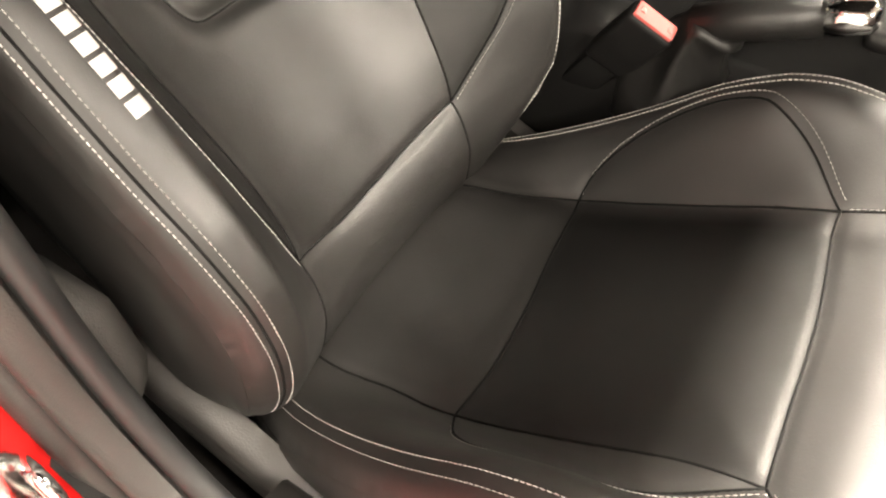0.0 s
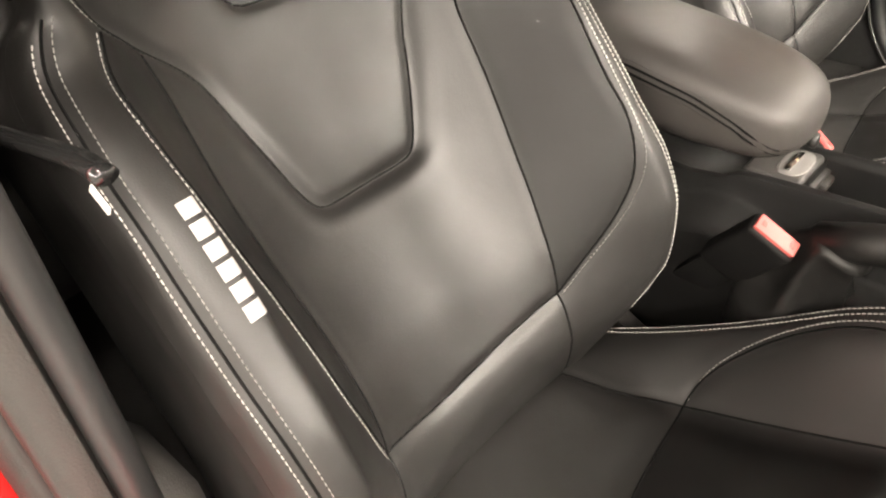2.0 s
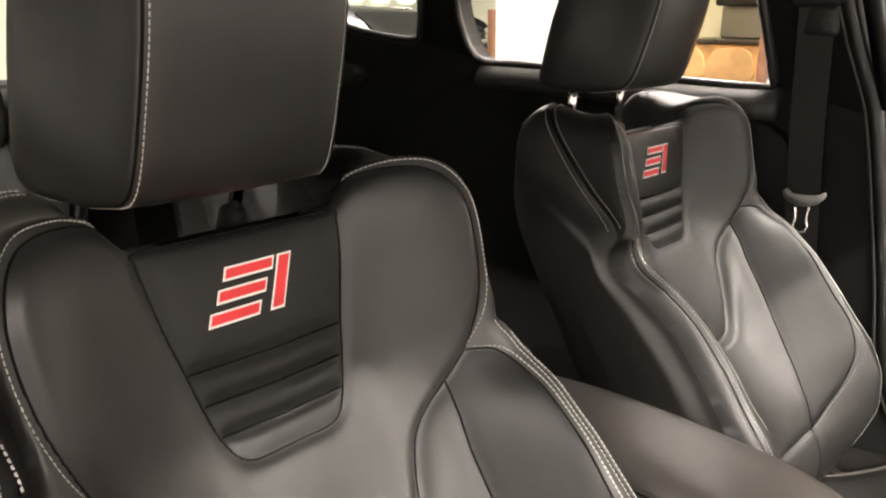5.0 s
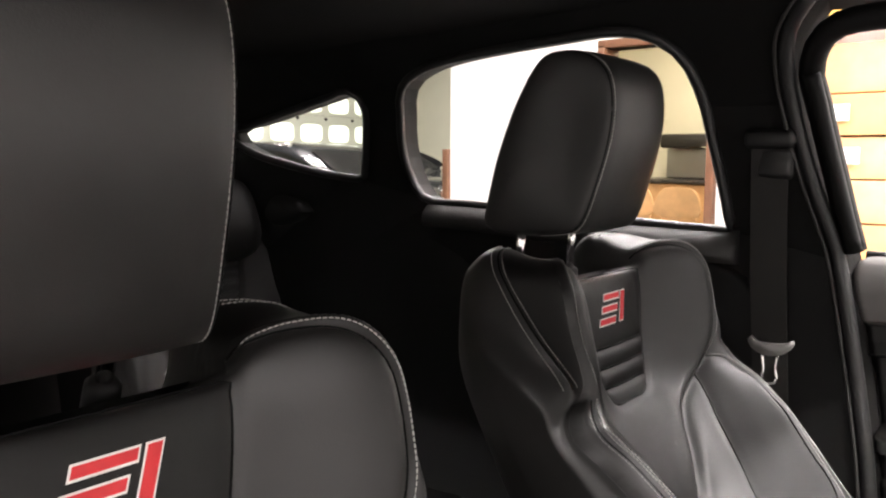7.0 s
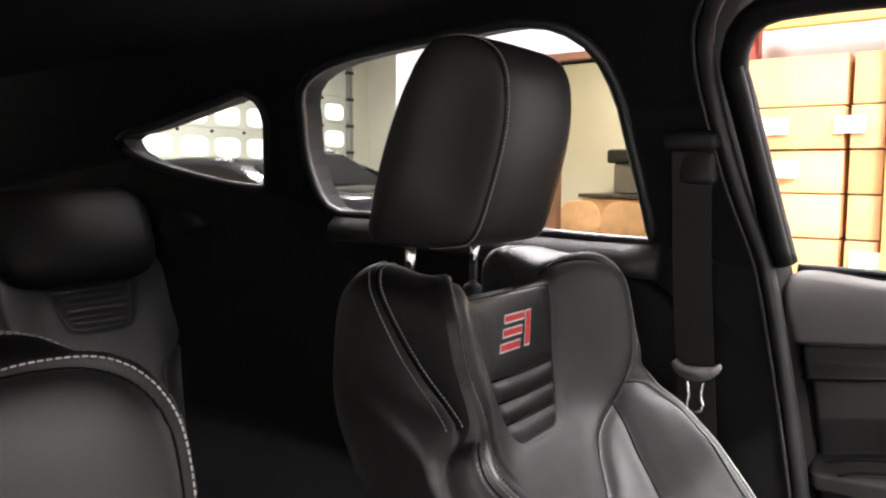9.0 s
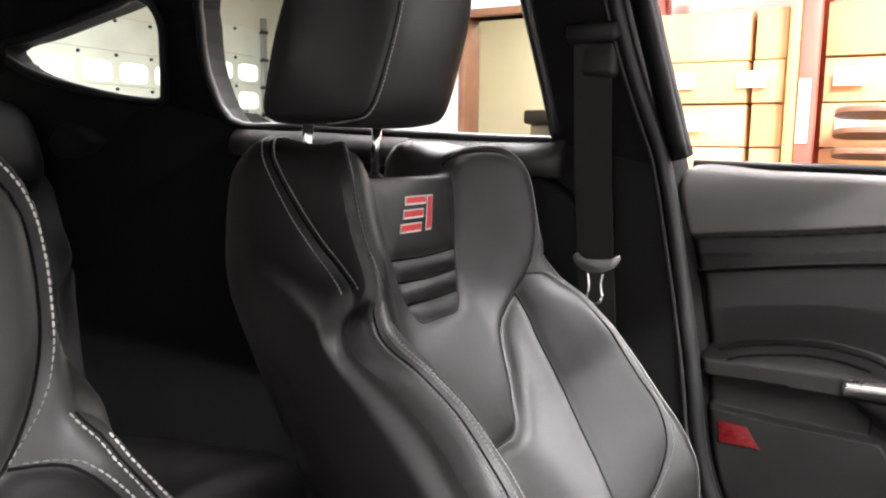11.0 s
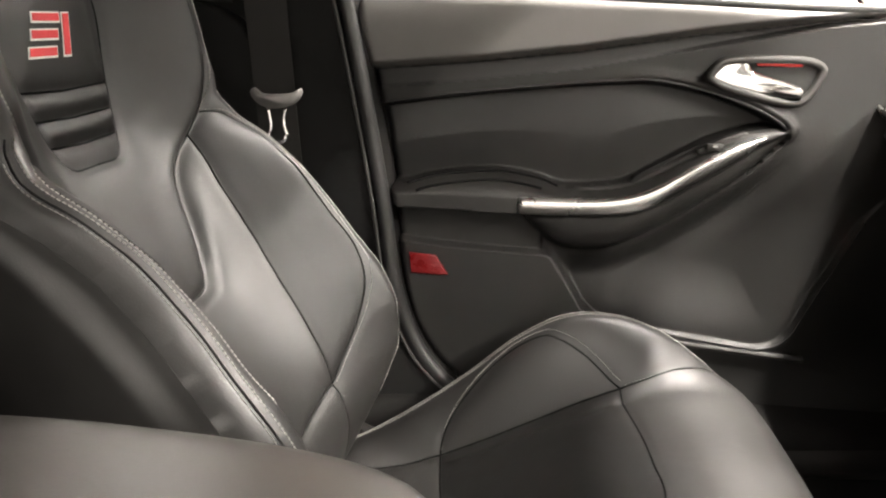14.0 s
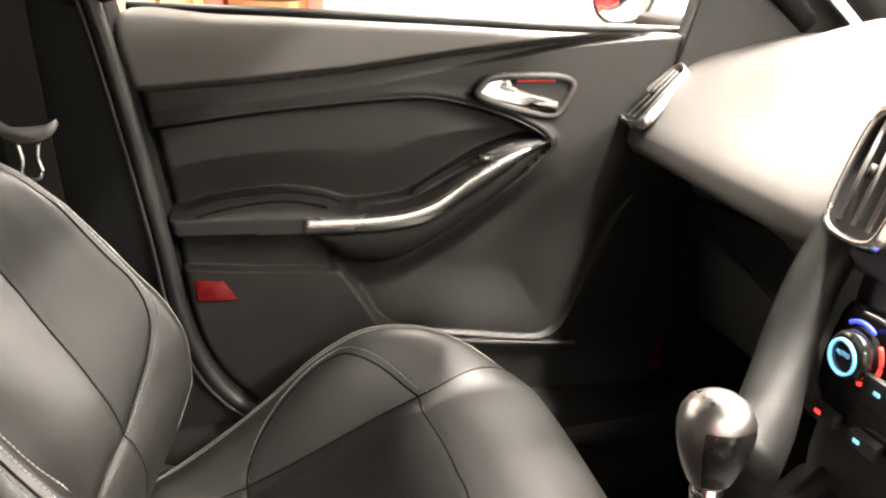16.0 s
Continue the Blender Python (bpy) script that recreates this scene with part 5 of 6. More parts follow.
put("dash_body", *loft(rings), SOFT_DASH, dash, "dark soft-touch dash pad")
gl = smooth_line([(0.66, 0.77), (1.02, 0.77), (1.03, 0.75), (1.02, 0.60), (0.98, 0.585), (0.70, 0.585), (0.665, 0.60)], 0.02, True)
# darker plastic stands in for shade below the dash brow
slab("glovebox_lid", gl, lambda a, b, h: (0.845 - 0.15 * (b - 0.6) - h, a, b), 0.02, DOOR_PLASTIC, dash, "glovebox lid, darkened for the shade under the dash", round_by=0.008)


def air_vent(pts, across, rim=1.0, name="air_vent"):
    """A vent with a bright rim and slats: pts four corners, across its slat count."""
    p = [Vector(q) for q in pts]
    c = sum(p, Vector()) / 4
    nrm = (p[1] - p[0]).cross(p[3] - p[0]).normalized()
    if nrm.x > 0:
        nrm = -nrm
    loop = smooth_line([tuple(q) for a, b in zip(p, p[1:] + p[:1]) for q in (a + (b - a) * 0.18, a + (b - a) * 0.82)], 0.008, True)
    lv = [Vector(q) for q in loop]
    vent = put(name, *loft([[q + nrm * h + (c - q) * f for q in lv] for f, h in ((-0.16 * rim, -0.012), (-0.12 * rim, 0.001), (-0.04 * rim, 0.0025), (0.0, 0.001), (0.01, -0.009))], cap=False), SATIN, dash, "bright metal vent rim")
    put("vent_back", [q - nrm * 0.007 for q in lv], [tuple(range(len(lv)))], SHADED_BLACK, vent)
    for k in range(across):
        t = (k + 0.8) / (across + 0.6)
        a, b = p[0] + (p[3] - p[0]) * t - nrm * 0.002, p[1] + (p[2] - p[1]) * t - nrm * 0.002
        d = (b - a) * 0.07
        put("slat", *tube([a + d, b - d], 0.0024, 6, flat=0.6), MID_PLASTIC, vent)
    m = c + nrm * 0.004
    d = (p[1] - p[0]).normalized()
    put("vent_tab", *tube([m - d * 0.006, m + d * 0.006], 0.0035, 8), PLASTIC, vent)


air_vent([(0.688, 1.074, 0.886), (0.760, 1.060, 0.960), (0.757, 1.022, 0.957), (0.690, 1.004, 0.887)], 3, 0.6)
air_vent([(0.662, 0.583, 0.870), (0.700, 0.590, 0.962), (0.700, 0.530, 0.965), (0.658, 0.518, 0.868)], 3, 0.8)
ds = smooth_line([(0.805, 1.105), (0.815, 1.07), (0.87, 1.06), (0.90, 1.08), (0.89, 1.11), (0.84, 1.12)], 0.01, True)
slab("speaker_cover", ds, lambda a, b, h: (a, b, 0.960 + 0.27 * (a - 0.8) + h), 0.012, PLASTIC_GREY, dash, round_by=0.005)
slab("airbag_tab", np.array([(0.945, 0.892), (0.975, 0.892), (0.975, 0.880), (0.945, 0.880)]), lambda a, b, h: (0.708 + (b - 0.88) * 1.2 - h, a, b), 0.003, PLASTIC, dash, round_by=0.001)

# centre stack
rings = []
for z, x0, w in ((0.52, 0.645, 0.155), (0.60, 0.637, 0.165), (0.68, 0.645, 0.178), (0.76, 0.663, 0.185), (0.82, 0.677, 0.195), (0.88, 0.695, 0.205), (0.95, 0.735, 0.212), (1.0, 0.79, 0.205)):
    ring = [(0.95, -w), (x0 + 0.10, -w), (x0 + 0.03, -w + 0.006), (x0 + 0.008, -w + 0.02), (x0, -w + 0.045), (x0, w - 0.045), (x0 + 0.008, w - 0.02), (x0 + 0.03, w - 0.006), (x0 + 0.10, w), (0.95, w)]
    rings.append([(x, MID + 0.0 + y, z) for x, y in ring])
stack = put("centre_fascia", *loft(rings), PLASTIC_GREY, dash, "dark grey centre stack")
fascia = smooth_line([(0.24, 0.815), (0.52, 0.815), (0.545, 0.80), (0.54, 0.735), (0.50, 0.725), (0.24, 0.725), (0.22, 0.74), (0.22, 0.80)], 0.02, True)
slab("climate_fascia", fascia, lambda a, b, h: (0.667 + 0.25 * (b - 0.76) - h, a, b), 0.014, GLOSS_BLACK, stack, "glossy black climate panel", round_by=0.006)
screen = smooth_line([(0.24, 0.96), (0.50, 0.96), (0.505, 0.85), (0.24, 0.85)], 0.03, True)
slab("screen_panel", screen, lambda a, b, h: (0.700 + 0.45 * (b - 0.88) - h, a, b), 0.01, GLOSS_BLACK, stack, round_by=0.006)
KX, KY, KZ = 0.653, 0.500, 0.787
dial = put("temperature_dial", *loft([[(KX - h, KY + r * math.cos(a), KZ + r * math.sin(a) - 0.15 * h) for a in np.linspace(0, 2 * math.pi, 32, endpoint=False)] for r, h in ((0.020, 0.0), (0.020, 0.012), (0.0185, 0.016), (0.015, 0.017))]), GLOSS_BLACK, stack, "lit climate dial")
put("dial_ring", *loft([[(KX - h, KY + r * math.cos(a), KZ + r * math.sin(a) - 0.15 * h) for a in np.linspace(0, 2 * math.pi, 32, endpoint=False)] for r, h in ((0.0150, 0.0165), (0.0147, 0.019), (0.0128, 0.019), (0.0125, 0.0165))], cap=False), GLOW_CYAN, dial, "cyan lit ring")
for a0, a1, mm, nm in ((60, 125, GLOW_BLUE, "cold_mark"), (-75, 35, GLOW_RED, "warm_mark")):
    arc = np.radians(np.linspace(a1, a0, 14))
    put(nm, *tube([(KX - 0.004, KY - 0.0245 * math.cos(a), KZ + 0.0245 * math.sin(a)) for a in arc], 0.0017, 6), mm, dial)
txt = bpy.data.curves.new("dial_text", "FONT")
txt.body, txt.size, txt.align_x, txt.align_y, txt.extrude = "AUTO", 0.0052, "CENTER", "CENTER", 0.0002
t_ob = new("dial_text_curve", txt)
t_me = bpy.data.meshes.new_from_object(t_ob)
bpy.data.objects.remove(t_ob)
m4 = pose(KX - 0.0176, KY, KZ, 90, 0, -90)
put("dial_lettering", [m4 @ v.co for v in t_me.vertices], [tuple(q.vertices) for q in t_me.polygons], GLOW_CYAN, dial, smooth=False)
for k in range(5):
    bt = box("climate_button", (0.645, 0.465 - 0.05 * k, 0.768), (0.008, 0.036, 0.024), PLASTIC, stack, bevel=0.003)
    box("button_mark", (0.6405, 0.465 - 0.05 * k, 0.770), (0.001, 0.006, 0.003), GLOW_CYAN, bt, bevel=0)
for k, mm in enumerate((GLOW_RED, GLOW_CYAN, GLOW_CYAN, GLOW_CYAN)):
    bt = box("seat_heat_button", (0.640, 0.510 - 0.045 * k, 0.728), (0.010, 0.030, 0.014), PLASTIC, stack, bevel=0.003)
    box("button_lamp", (0.6345, 0.513 - 0.045 * k, 0.729), (0.001, 0.006, 0.003), mm, bt, bevel=0)

pillar = smooth_line([(0.79, 0.60, 1.0), (0.745, 0.596, 0.965), (0.715, 0.59, 0.93), (0.685, 0.579, 0.873), (0.655, 0.571, 0.819), (0.632, 0.558, 0.773), (0.612, 0.54, 0.741), (0.585, 0.513, 0.717), (0.545, 0.48, 0.701)], 0.015)
# deeper black puts the dim light on this pillar into its colour
put("stack_pillar", *tube([tuple(q) for q in pillar], [float(np.interp(k / (len(pillar) - 1), [0, 0.4, 0.7, 1], [0.016, 0.024, 0.026, 0.036])) for k in range(len(pillar))], 20, flat=0.8, up=(-1, 0, 0)), SHADED_BLACK, dash, "dark grey flared stack pillar")

# ---- centre console ----
console = thing("centre_console", (0.2, 0.375, 0.25), "black plastic centre console with cup bin and metal-trimmed edges", "console")
rings = []
for x, z, w, low in ((-0.55, 0.60, 0.060, 0.50), (-0.3, 0.600, 0.062, 0.52), (-0.05, 0.600, 0.060, 0.55), (0.10, 0.600, 0.054, 0.57), (0.135, 0.606, 0.051, 0.580), (0.150, 0.617, 0.050, 0.584), (0.165, 0.621, 0.050, 0.584), (0.22, 0.629, 0.050, 0.574), (0.30, 0.638, 0.050, 0.555), (0.42, 0.640, 0.058, 0.56), (0.52, 0.640, 0.085, 0.58), (0.60, 0.655, 0.11, 0.60), (0.68, 0.70, 0.13, 0.64)):
    y0, half = 0.392, []
    half = [(w + 0.062, 0.25), (w + 0.060, low - 0.09), (w + 0.056, low - 0.016), (w + 0.052, low - 0.006), (w + 0.044, low), (w + 0.008, low + 0.004), (w + 0.002, low + 0.012), (w, z - 0.010), (w - 0.003, z - 0.002), (w - 0.009, z), (w - 0.014, z - 0.002), (w - 0.017, z - 0.010)]
    deep = 0.012 + 0.075 * (0.2 < x < 0.40)
    half += [(w - 0.019, z - deep)]
    rings.append([(x, y0 - d, h) for d, h in half] + [(x, y0 + d, h) for d, h in half[::-1]])
# body colour holds the shade that falls beside the seats
console_body = put("console_body", *loft(rings), SHADED_BLACK, console, "black console body")
console_body.data.set_sharp_from_angle(angle=radians(50))
put("bin_liner", *loft([[(x, 0.392 + s * f, z) for s in (-1, 1)] for x, z, f in ((0.214, 0.622, 0.034), (0.222, 0.566, 0.033), (0.30, 0.566, 0.033), (0.40, 0.570, 0.036), (0.405, 0.63, 0.037))], cap=False, closed=False), SHADED_BLACK, console, "dark bin lining")
box("bin_rear", (0.182, 0.392, 0.612), (0.062, 0.070, 0.022), PLASTIC_GREY, console, "dark grey console deck", bevel=0.006, seg=3, m=pose(0, 0, 0, 0, -6, 0))
oval = [(0.193 + 0.016 * math.copysign(abs(math.cos(a)) ** 0.7, math.cos(a)), 0.392 + 0.029 * math.copysign(abs(math.sin(a)) ** 0.8, math.sin(a))) for a in np.linspace(0, 2 * math.pi, 28, endpoint=False)]
slab("socket_lid", np.array(oval), lambda a, b, h: (a, b, 0.6215 + 0.10 * (a - 0.19) + h), 0.0035, MID_PLASTIC, console, "grey socket lid", round_by=0.003)
box("socket_bar", (0.191, 0.391, 0.6265), (0.007, 0.042, 0.004), CHROME, console, "bright metal socket bar", bevel=0.002)
box("bin_step", (0.2125, 0.404, 0.607), (0.018, 0.052, 0.010), PLASTIC_GREY, console, bevel=0.003)
box("bin_step", (0.220, 0.414, 0.601), (0.016, 0.030, 0.010), PLASTIC_GREY, console, bevel=0.003)
box("gear_surround", (0.50, 0.405, 0.632), (0.20, 0.15, 0.02), PLASTIC, console, bevel=0.008, seg=3)

# armrest on the console: a padded lid with a double seam
arm = thing("armrest", (0.05, 0.36, 0.62), "padded grey-black leather centre armrest above the console", "armrest")
ARM = np.array([(-0.235, 0.02, 0.700, 0.660), (-0.23, 0.05, 0.722, 0.650), (-0.21, 0.066, 0.738, 0.645), (-0.15, 0.074, 0.748, 0.645), (-0.05, 0.077, 0.752, 0.648), (0.05, 0.077, 0.748, 0.652), (0.12, 0.074, 0.742, 0.656), (0.165, 0.068, 0.733, 0.660), (0.190, 0.056, 0.722, 0.666), (0.203, 0.036, 0.709, 0.674), (0.208, 0.014, 0.698, 0.682)])
rings = []
for x, w, zt, zb in smooth_line(ARM, 0.012):
    zm, h = (zt + zb) / 2, (zt - zb) / 2
    rings.append([(x, 0.358 + w * math.copysign(abs(math.cos(a)) ** 0.55, math.cos(a)), zm + h * math.copysign(abs(math.sin(a)) ** 0.62, math.sin(a))) for a in np.linspace(0, 2 * math.pi, 48, endpoint=False)])
put("armrest_pad", *loft(rings), ARM_LEATHER, arm)


def arm_side(x, rise):
    """A place on the pad's driver's side, rise metres from the run of its double seam, which turns down at the front."""
    w, zt, zb = (float(np.interp(x, ARM[:, 0], ARM[:, k])) for k in (1, 2, 3))
    zm, h = (zt + zb) / 2, (zt - zb) / 2
    f = float(soft_interp([x], [-0.22, 0.04, 0.11, 0.155, 0.185, 0.20], [0.45, 0.45, 0.33, 0.08, -0.35, -0.8], 0.01)[0]) + rise / h
    f = max(min(f, 0.95), -0.95)
    si = abs(f) ** (1 / 0.62)
    return (x, 0.358 - w * (1 - si * si) ** 0.275 - 0.0003, zm + h * f)


sv, sf = [], []
for rise in (0.0078, -0.0078):
    a, b = stitch_run(smooth_line([arm_side(x, rise) for x in np.linspace(-0.21, 0.199, 40)], 0.006), lambda c: (0.2, -1, 0.1))
    sf += [tuple(i + len(sv) for i in f) for f in b]
    sv += list(a)
put("armrest_stitching", sv, sf, RUBBER, arm, "dark thread stitching", smooth=False, kind="stuff")
for rise in (0.0032, -0.0032):
    put("armrest_seam", *tube([arm_side(x, rise) for x in np.linspace(-0.21, 0.199, 60)], 0.0012, 6), SEAM, arm, "dark sewn seam")
box("armrest_hinge", (-0.20, 0.365, 0.635), (0.07, 0.11, 0.06), PLASTIC, arm, bevel=0.012, seg=3)
put("latch_button", *tube([(0.205, 0.358, 0.676), (0.212, 0.358, 0.676)], 0.008, 10), PLASTIC, arm)

# belt buckles
def buckle(at, turn, label):
    b = thing("belt_buckle", at, label, "belt buckle", "belt buckles")
    base = Matrix.Translation(at) @ turn
    put_bm("buckle_body", box_bm(base @ Vector((0, 0, -0.045)), (0.052, 0.024, 0.09), 0.006, 3, turn), SHADED_BLACK, b)
    put_bm("release_button", box_bm(base @ Vector((0, 0, 0.001)), (0.045, 0.017, 0.006), 0.002, 2, turn), BUTTON_RED, b, "red release button")
    for d in (-0.016, 0.016):
        put_bm("button_mark", box_bm(base @ Vector((d, 0, 0.0042)), (0.005, 0.006, 0.001), 0.0003, 1, turn), RED_PLASTIC, b)
    put_bm("buckle_stalk", box_bm(base @ Vector((0, 0, -0.12)), (0.04, 0.012, 0.09), 0.004, 2, turn), SHADED_BLACK, b)
    return b


buckle((0.229, 0.252, 0.632), pose(0, 0, 0, 20, 28, 12), "black belt buckle with red button beside the driver's seat")
buckle((0.180, 0.503, 0.600), pose(0, 0, 0, -20, 28, -10), "black belt buckle with red button beside the passenger seat")

# handbrake with leather gaiter
hand = thing("handbrake", (0.25, 0.275, 0.5), "black handbrake lever with leather gaiter and metal tip", "handbrake")
put("lever", *tube([(0.26, 0.278, 0.628), (0.30, 0.279, 0.645), (0.364, 0.28, 0.671)], [0.018, 0.019, 0.018], 18), LEATHER_FINE, hand, "leather-bound lever")
put("lever_tip", *tube([(0.362, 0.28, 0.670), (0.380, 0.28, 0.677), (0.400, 0.28, 0.685), (0.406, 0.28, 0.687)], [0.0165, 0.017, 0.015, 0.008], 14), CHROME, hand, "bright metal tip")
rings = []
for k, (x, y, z, rx, ry, sq, fold) in enumerate(((0.262, 0.284, 0.515, 0.060, 0.050, 0.6, 0.0), (0.262, 0.284, 0.540, 0.058, 0.047, 0.7, 0.06), (0.262, 0.283, 0.562, 0.052, 0.041, 0.85, 0.10), (0.264, 0.282, 0.582, 0.044, 0.034, 0.95, 0.12), (0.267, 0.281, 0.600, 0.036, 0.030, 1.0, 0.11), (0.271, 0.281, 0.614, 0.030, 0.027, 1.0, 0.08), (0.276, 0.281, 0.624, 0.0265, 0.0255, 1.0, 0.04), (0.281, 0.281, 0.629, 0.0285, 0.0275, 1.0, 0.02), (0.283, 0.281, 0.633, 0.022, 0.0215, 1.0, 0.0))):
    ring = []
    for a in np.linspace(0, 2 * math.pi, 64, endpoint=False):
        f = 1 + 2.2 * fold * (1 - 2 * abs(math.sin(2.5 * a + 0.5 + 0.2 * k)) ** 0.5)
        ring.append((x + f * rx * math.copysign(abs(math.cos(a)) ** sq, math.cos(a)), y + f * ry * math.copysign(abs(math.sin(a)) ** sq, math.sin(a)), z - 0.42 * rx * math.cos(a) * min(1, k / 4)))
    rings.append(ring)
put("gaiter", *loft(rings), LEATHER_FINE, hand, "creased black leather gaiter")

# gear lever
gear = thing("gear_lever", (0.487, 0.42, 0.62), "bright metal gear knob on a black leather gaiter", "gear lever")
gx, gy = 0.482, 0.420
def knob_ring(h, r, lean_x=0.0):
    return [(gx + lean_x + r * 1.02 * math.cos(a), gy + r * math.sin(a), h) for a in np.linspace(0, 2 * math.pi, 32, endpoint=False)]
knob = put("knob", *loft([knob_ring(z, r) for z, r in ((0.742, 0.0105), (0.746, 0.0135), (0.754, 0.0172), (0.764, 0.0205), (0.775, 0.0232), (0.785, 0.0240), (0.794, 0.0228), (0.801, 0.0190), (0.806, 0.012), (0.808, 0.005))]), KNOB_METAL, gear, "satin metal knob")
side = []
for a in np.linspace(math.radians(-135), math.radians(45), 20):
    side.append([(gx + (r + 0.0007) * 1.02 * math.cos(a), gy + (r + 0.0007) * math.sin(a), z) for z, r in ((0.747, 0.0142), (0.754, 0.0172), (0.764, 0.0205), (0.775, 0.0232), (0.785, 0.0240), (0.791, 0.0233))])
put("knob_inlay", *loft(side, cap=False, closed=False), GLOSS_BLACK, knob, "glossy black knob side")
for dx_, dy_ in ((-0.008, 0.008), (-0.008, 0.0), (-0.008, -0.008), (0.006, 0.008), (0.006, 0.0), (0.006, -0.008)):
    box("shift_mark", (gx + dx_ - 0.002, gy + dy_, 0.8058), (0.0035, 0.0022, 0.001), GLOSS_BLACK, knob, bevel=0)
for dy_ in (0.004, -0.004, 0.0):
    box("shift_line", (gx - 0.003, gy + dy_, 0.8066), (0.011 if dy_ else 0.0012, 0.0008 if dy_ else 0.009, 0.0008), RED_PLASTIC, knob, bevel=0)
put("shaft", *tube([(0.490, 0.42, 0.66), (gx, gy, 0.745)], [0.010, 0.009], 14), CHROME, gear, "chrome shaft")
put("collar", *tube([(gx + 0.001, gy, 0.728), (gx, gy, 0.744)], [0.0105, 0.0112], 16), CHROME, gear)
rings = []
for k, (z, r) in enumerate(((0.628, 0.075), (0.640, 0.066), (0.655, 0.050), (0.668, 0.036), (0.684, 0.024), (0.700, 0.016))):
    rings.append([(0.495 - 0.01 * k / 5 + 1.1 * r * math.cos(a) * (1 + 0.06 * math.sin(6 * a + k)), gy + r * math.sin(a) * (1 + 0.06 * math.cos(5 * a + 2 * k)), z) for a in np.linspace(0, 2 * math.pi, 36, endpoint=False)])
put("gear_gaiter", *loft(rings), LEATHER, gear, "creased black leather gaiter")

# ---- rear bench ----
bench = thing("rear_bench", (-1.0, MID, 0.25), "black leather rear bench with ribbed backs and head restraints", "car seat")
RB = radians(24)


def rear(u, v, n, cy):
    return (-1.03 - math.sin(RB) * v + math.cos(RB) * n, cy + u, 0.44 + math.cos(RB) * v + math.sin(RB) * n)


for cy, wide in ((MID + 0.385, 0.265), (MID - 0.385, 0.265)):
    half = [(0, -0.05), (0.22, -0.05), (wide, 0.05), (wide + 0.005, 0.25), (wide - 0.01, 0.40), (0.225, 0.46), (0.215, 0.52), (0.19, 0.575), (0.14, 0.60), (0, 0.605)]
    o = smooth_line(mirrored(half), 0.012, True)
    v_line = smooth_line(np.array([(-0.20, 0.56), (-0.205, 0.50), (-0.19, 0.44), (-0.155, 0.385), (-0.115, 0.33), (-0.10, 0.26), (-0.08, 0.21), (0, 0.205), (0.08, 0.21), (0.10, 0.26), (0.115, 0.33), (0.155, 0.385), (0.19, 0.44), (0.205, 0.50), (0.20, 0.56)]), 0.012)
    rib = [np.array([(-w, v), (w, v)]) for w, v in ((0.085, 0.518), (0.078, 0.490), (0.070, 0.462))]
    ins = smooth_line(mirrored([(0, 0.436), (0.05, 0.438), (0.066, 0.452), (0.085, 0.518), (0.10, 0.57), (0, 0.58)]), 0.01, True)
    bol = [smooth_line(l, 0.012) for l in right_and_left([(0.155, 0.385), (0.14, 0.30), (0.135, 0.15), (0.13, 0.0)])]
    all_seams = [(v_line, False), (ins, True)] + [(l, False) for l in rib + bol]

    def rear_h(p):
        u = np.abs(p[:, 0])
        n = 0.075 * ss(0.10, 0.21, u) * (1 - 0.6 * ss(0.34, 0.46, p[:, 1]))
        e, _ = line_dist(p, o, True)
        k = np.clip(1 - e / 0.035, 0, 1)
        n -= 0.035 * (1 - np.sqrt(np.clip(1 - k * k, 0, 1)))
        d = np.full(len(p), 1.0)
        for l, c in all_seams:
            q, _ = line_dist(p, l, c)
            d = np.minimum(d, q)
        return n + 0.008 * (1 - np.exp(-d / 0.012)) - 0.005 * np.exp(-((d / 0.005) ** 2))

    for name, pts, faces, nrm in cloth_patches(o, all_seams, [("rear_insert", ins)], "rear_backrest", 0.004, rear_h, lambda a, b, h, cy=cy: rear(a, b, h, cy), 1):
        put(name, pts, faces, REAR_LEATHER, bench, normals=nrm)
    en = rear_h(o)
    put("rear_back_side", *loft(cap="end", rings=[[rear(q[0], q[1], e, cy) for q, e in zip(o, en)], [rear(q[0], q[1], -0.05, cy) for q in inset_ring(o, -0.006)], [rear(q[0], q[1], -0.10, cy) for q in o]]), REAR_LEATHER, bench)
    prof = smooth_line([(0.06, 0.54), (0.082, 0.60), (0.075, 0.69), (0.035, 0.725), (-0.03, 0.715), (-0.06, 0.66), (-0.055, 0.57), (0, 0.53)], 0.02, True)
    mid = prof.mean(0)
    rings = [[rear(w - 0.025 * (1 if cy > MID else -1), mid[1] + (v - mid[1]) * f, mid[0] + (n - mid[0]) * f, cy) for n, v in prof] for w, f in ((-0.158, 0.5), (-0.154, 0.75), (-0.140, 0.92), (-0.115, 1.0), (0.115, 1.0), (0.140, 0.92), (0.154, 0.75), (0.158, 0.5))]
    put("rear_head_restraint", *loft(rings), REAR_LEATHER, bench, "padded rear head restraint")
    for s in (-1, 1):
        put("rear_belt", *loft([[rear(s * 0.20 + 0.30 * (1 - t) * 0 + (0.10 * t if cy > MID else -0.10 * t) + du, 0.58 - 0.55 * t, 0.075 + 0.02 * math.sin(3 * t), cy) for du in (-0.02, 0.02)] + [rear(s * 0.20 + (0.10 * t if cy > MID else -0.10 * t) + du, 0.58 - 0.55 * t, 0.078 + 0.02 * math.sin(3 * t), cy) for du in (0.02, -0.02)] for t in np.linspace(0, 1, 8)]), WEBBING, bench) if (s > 0) == (cy > MID) else None
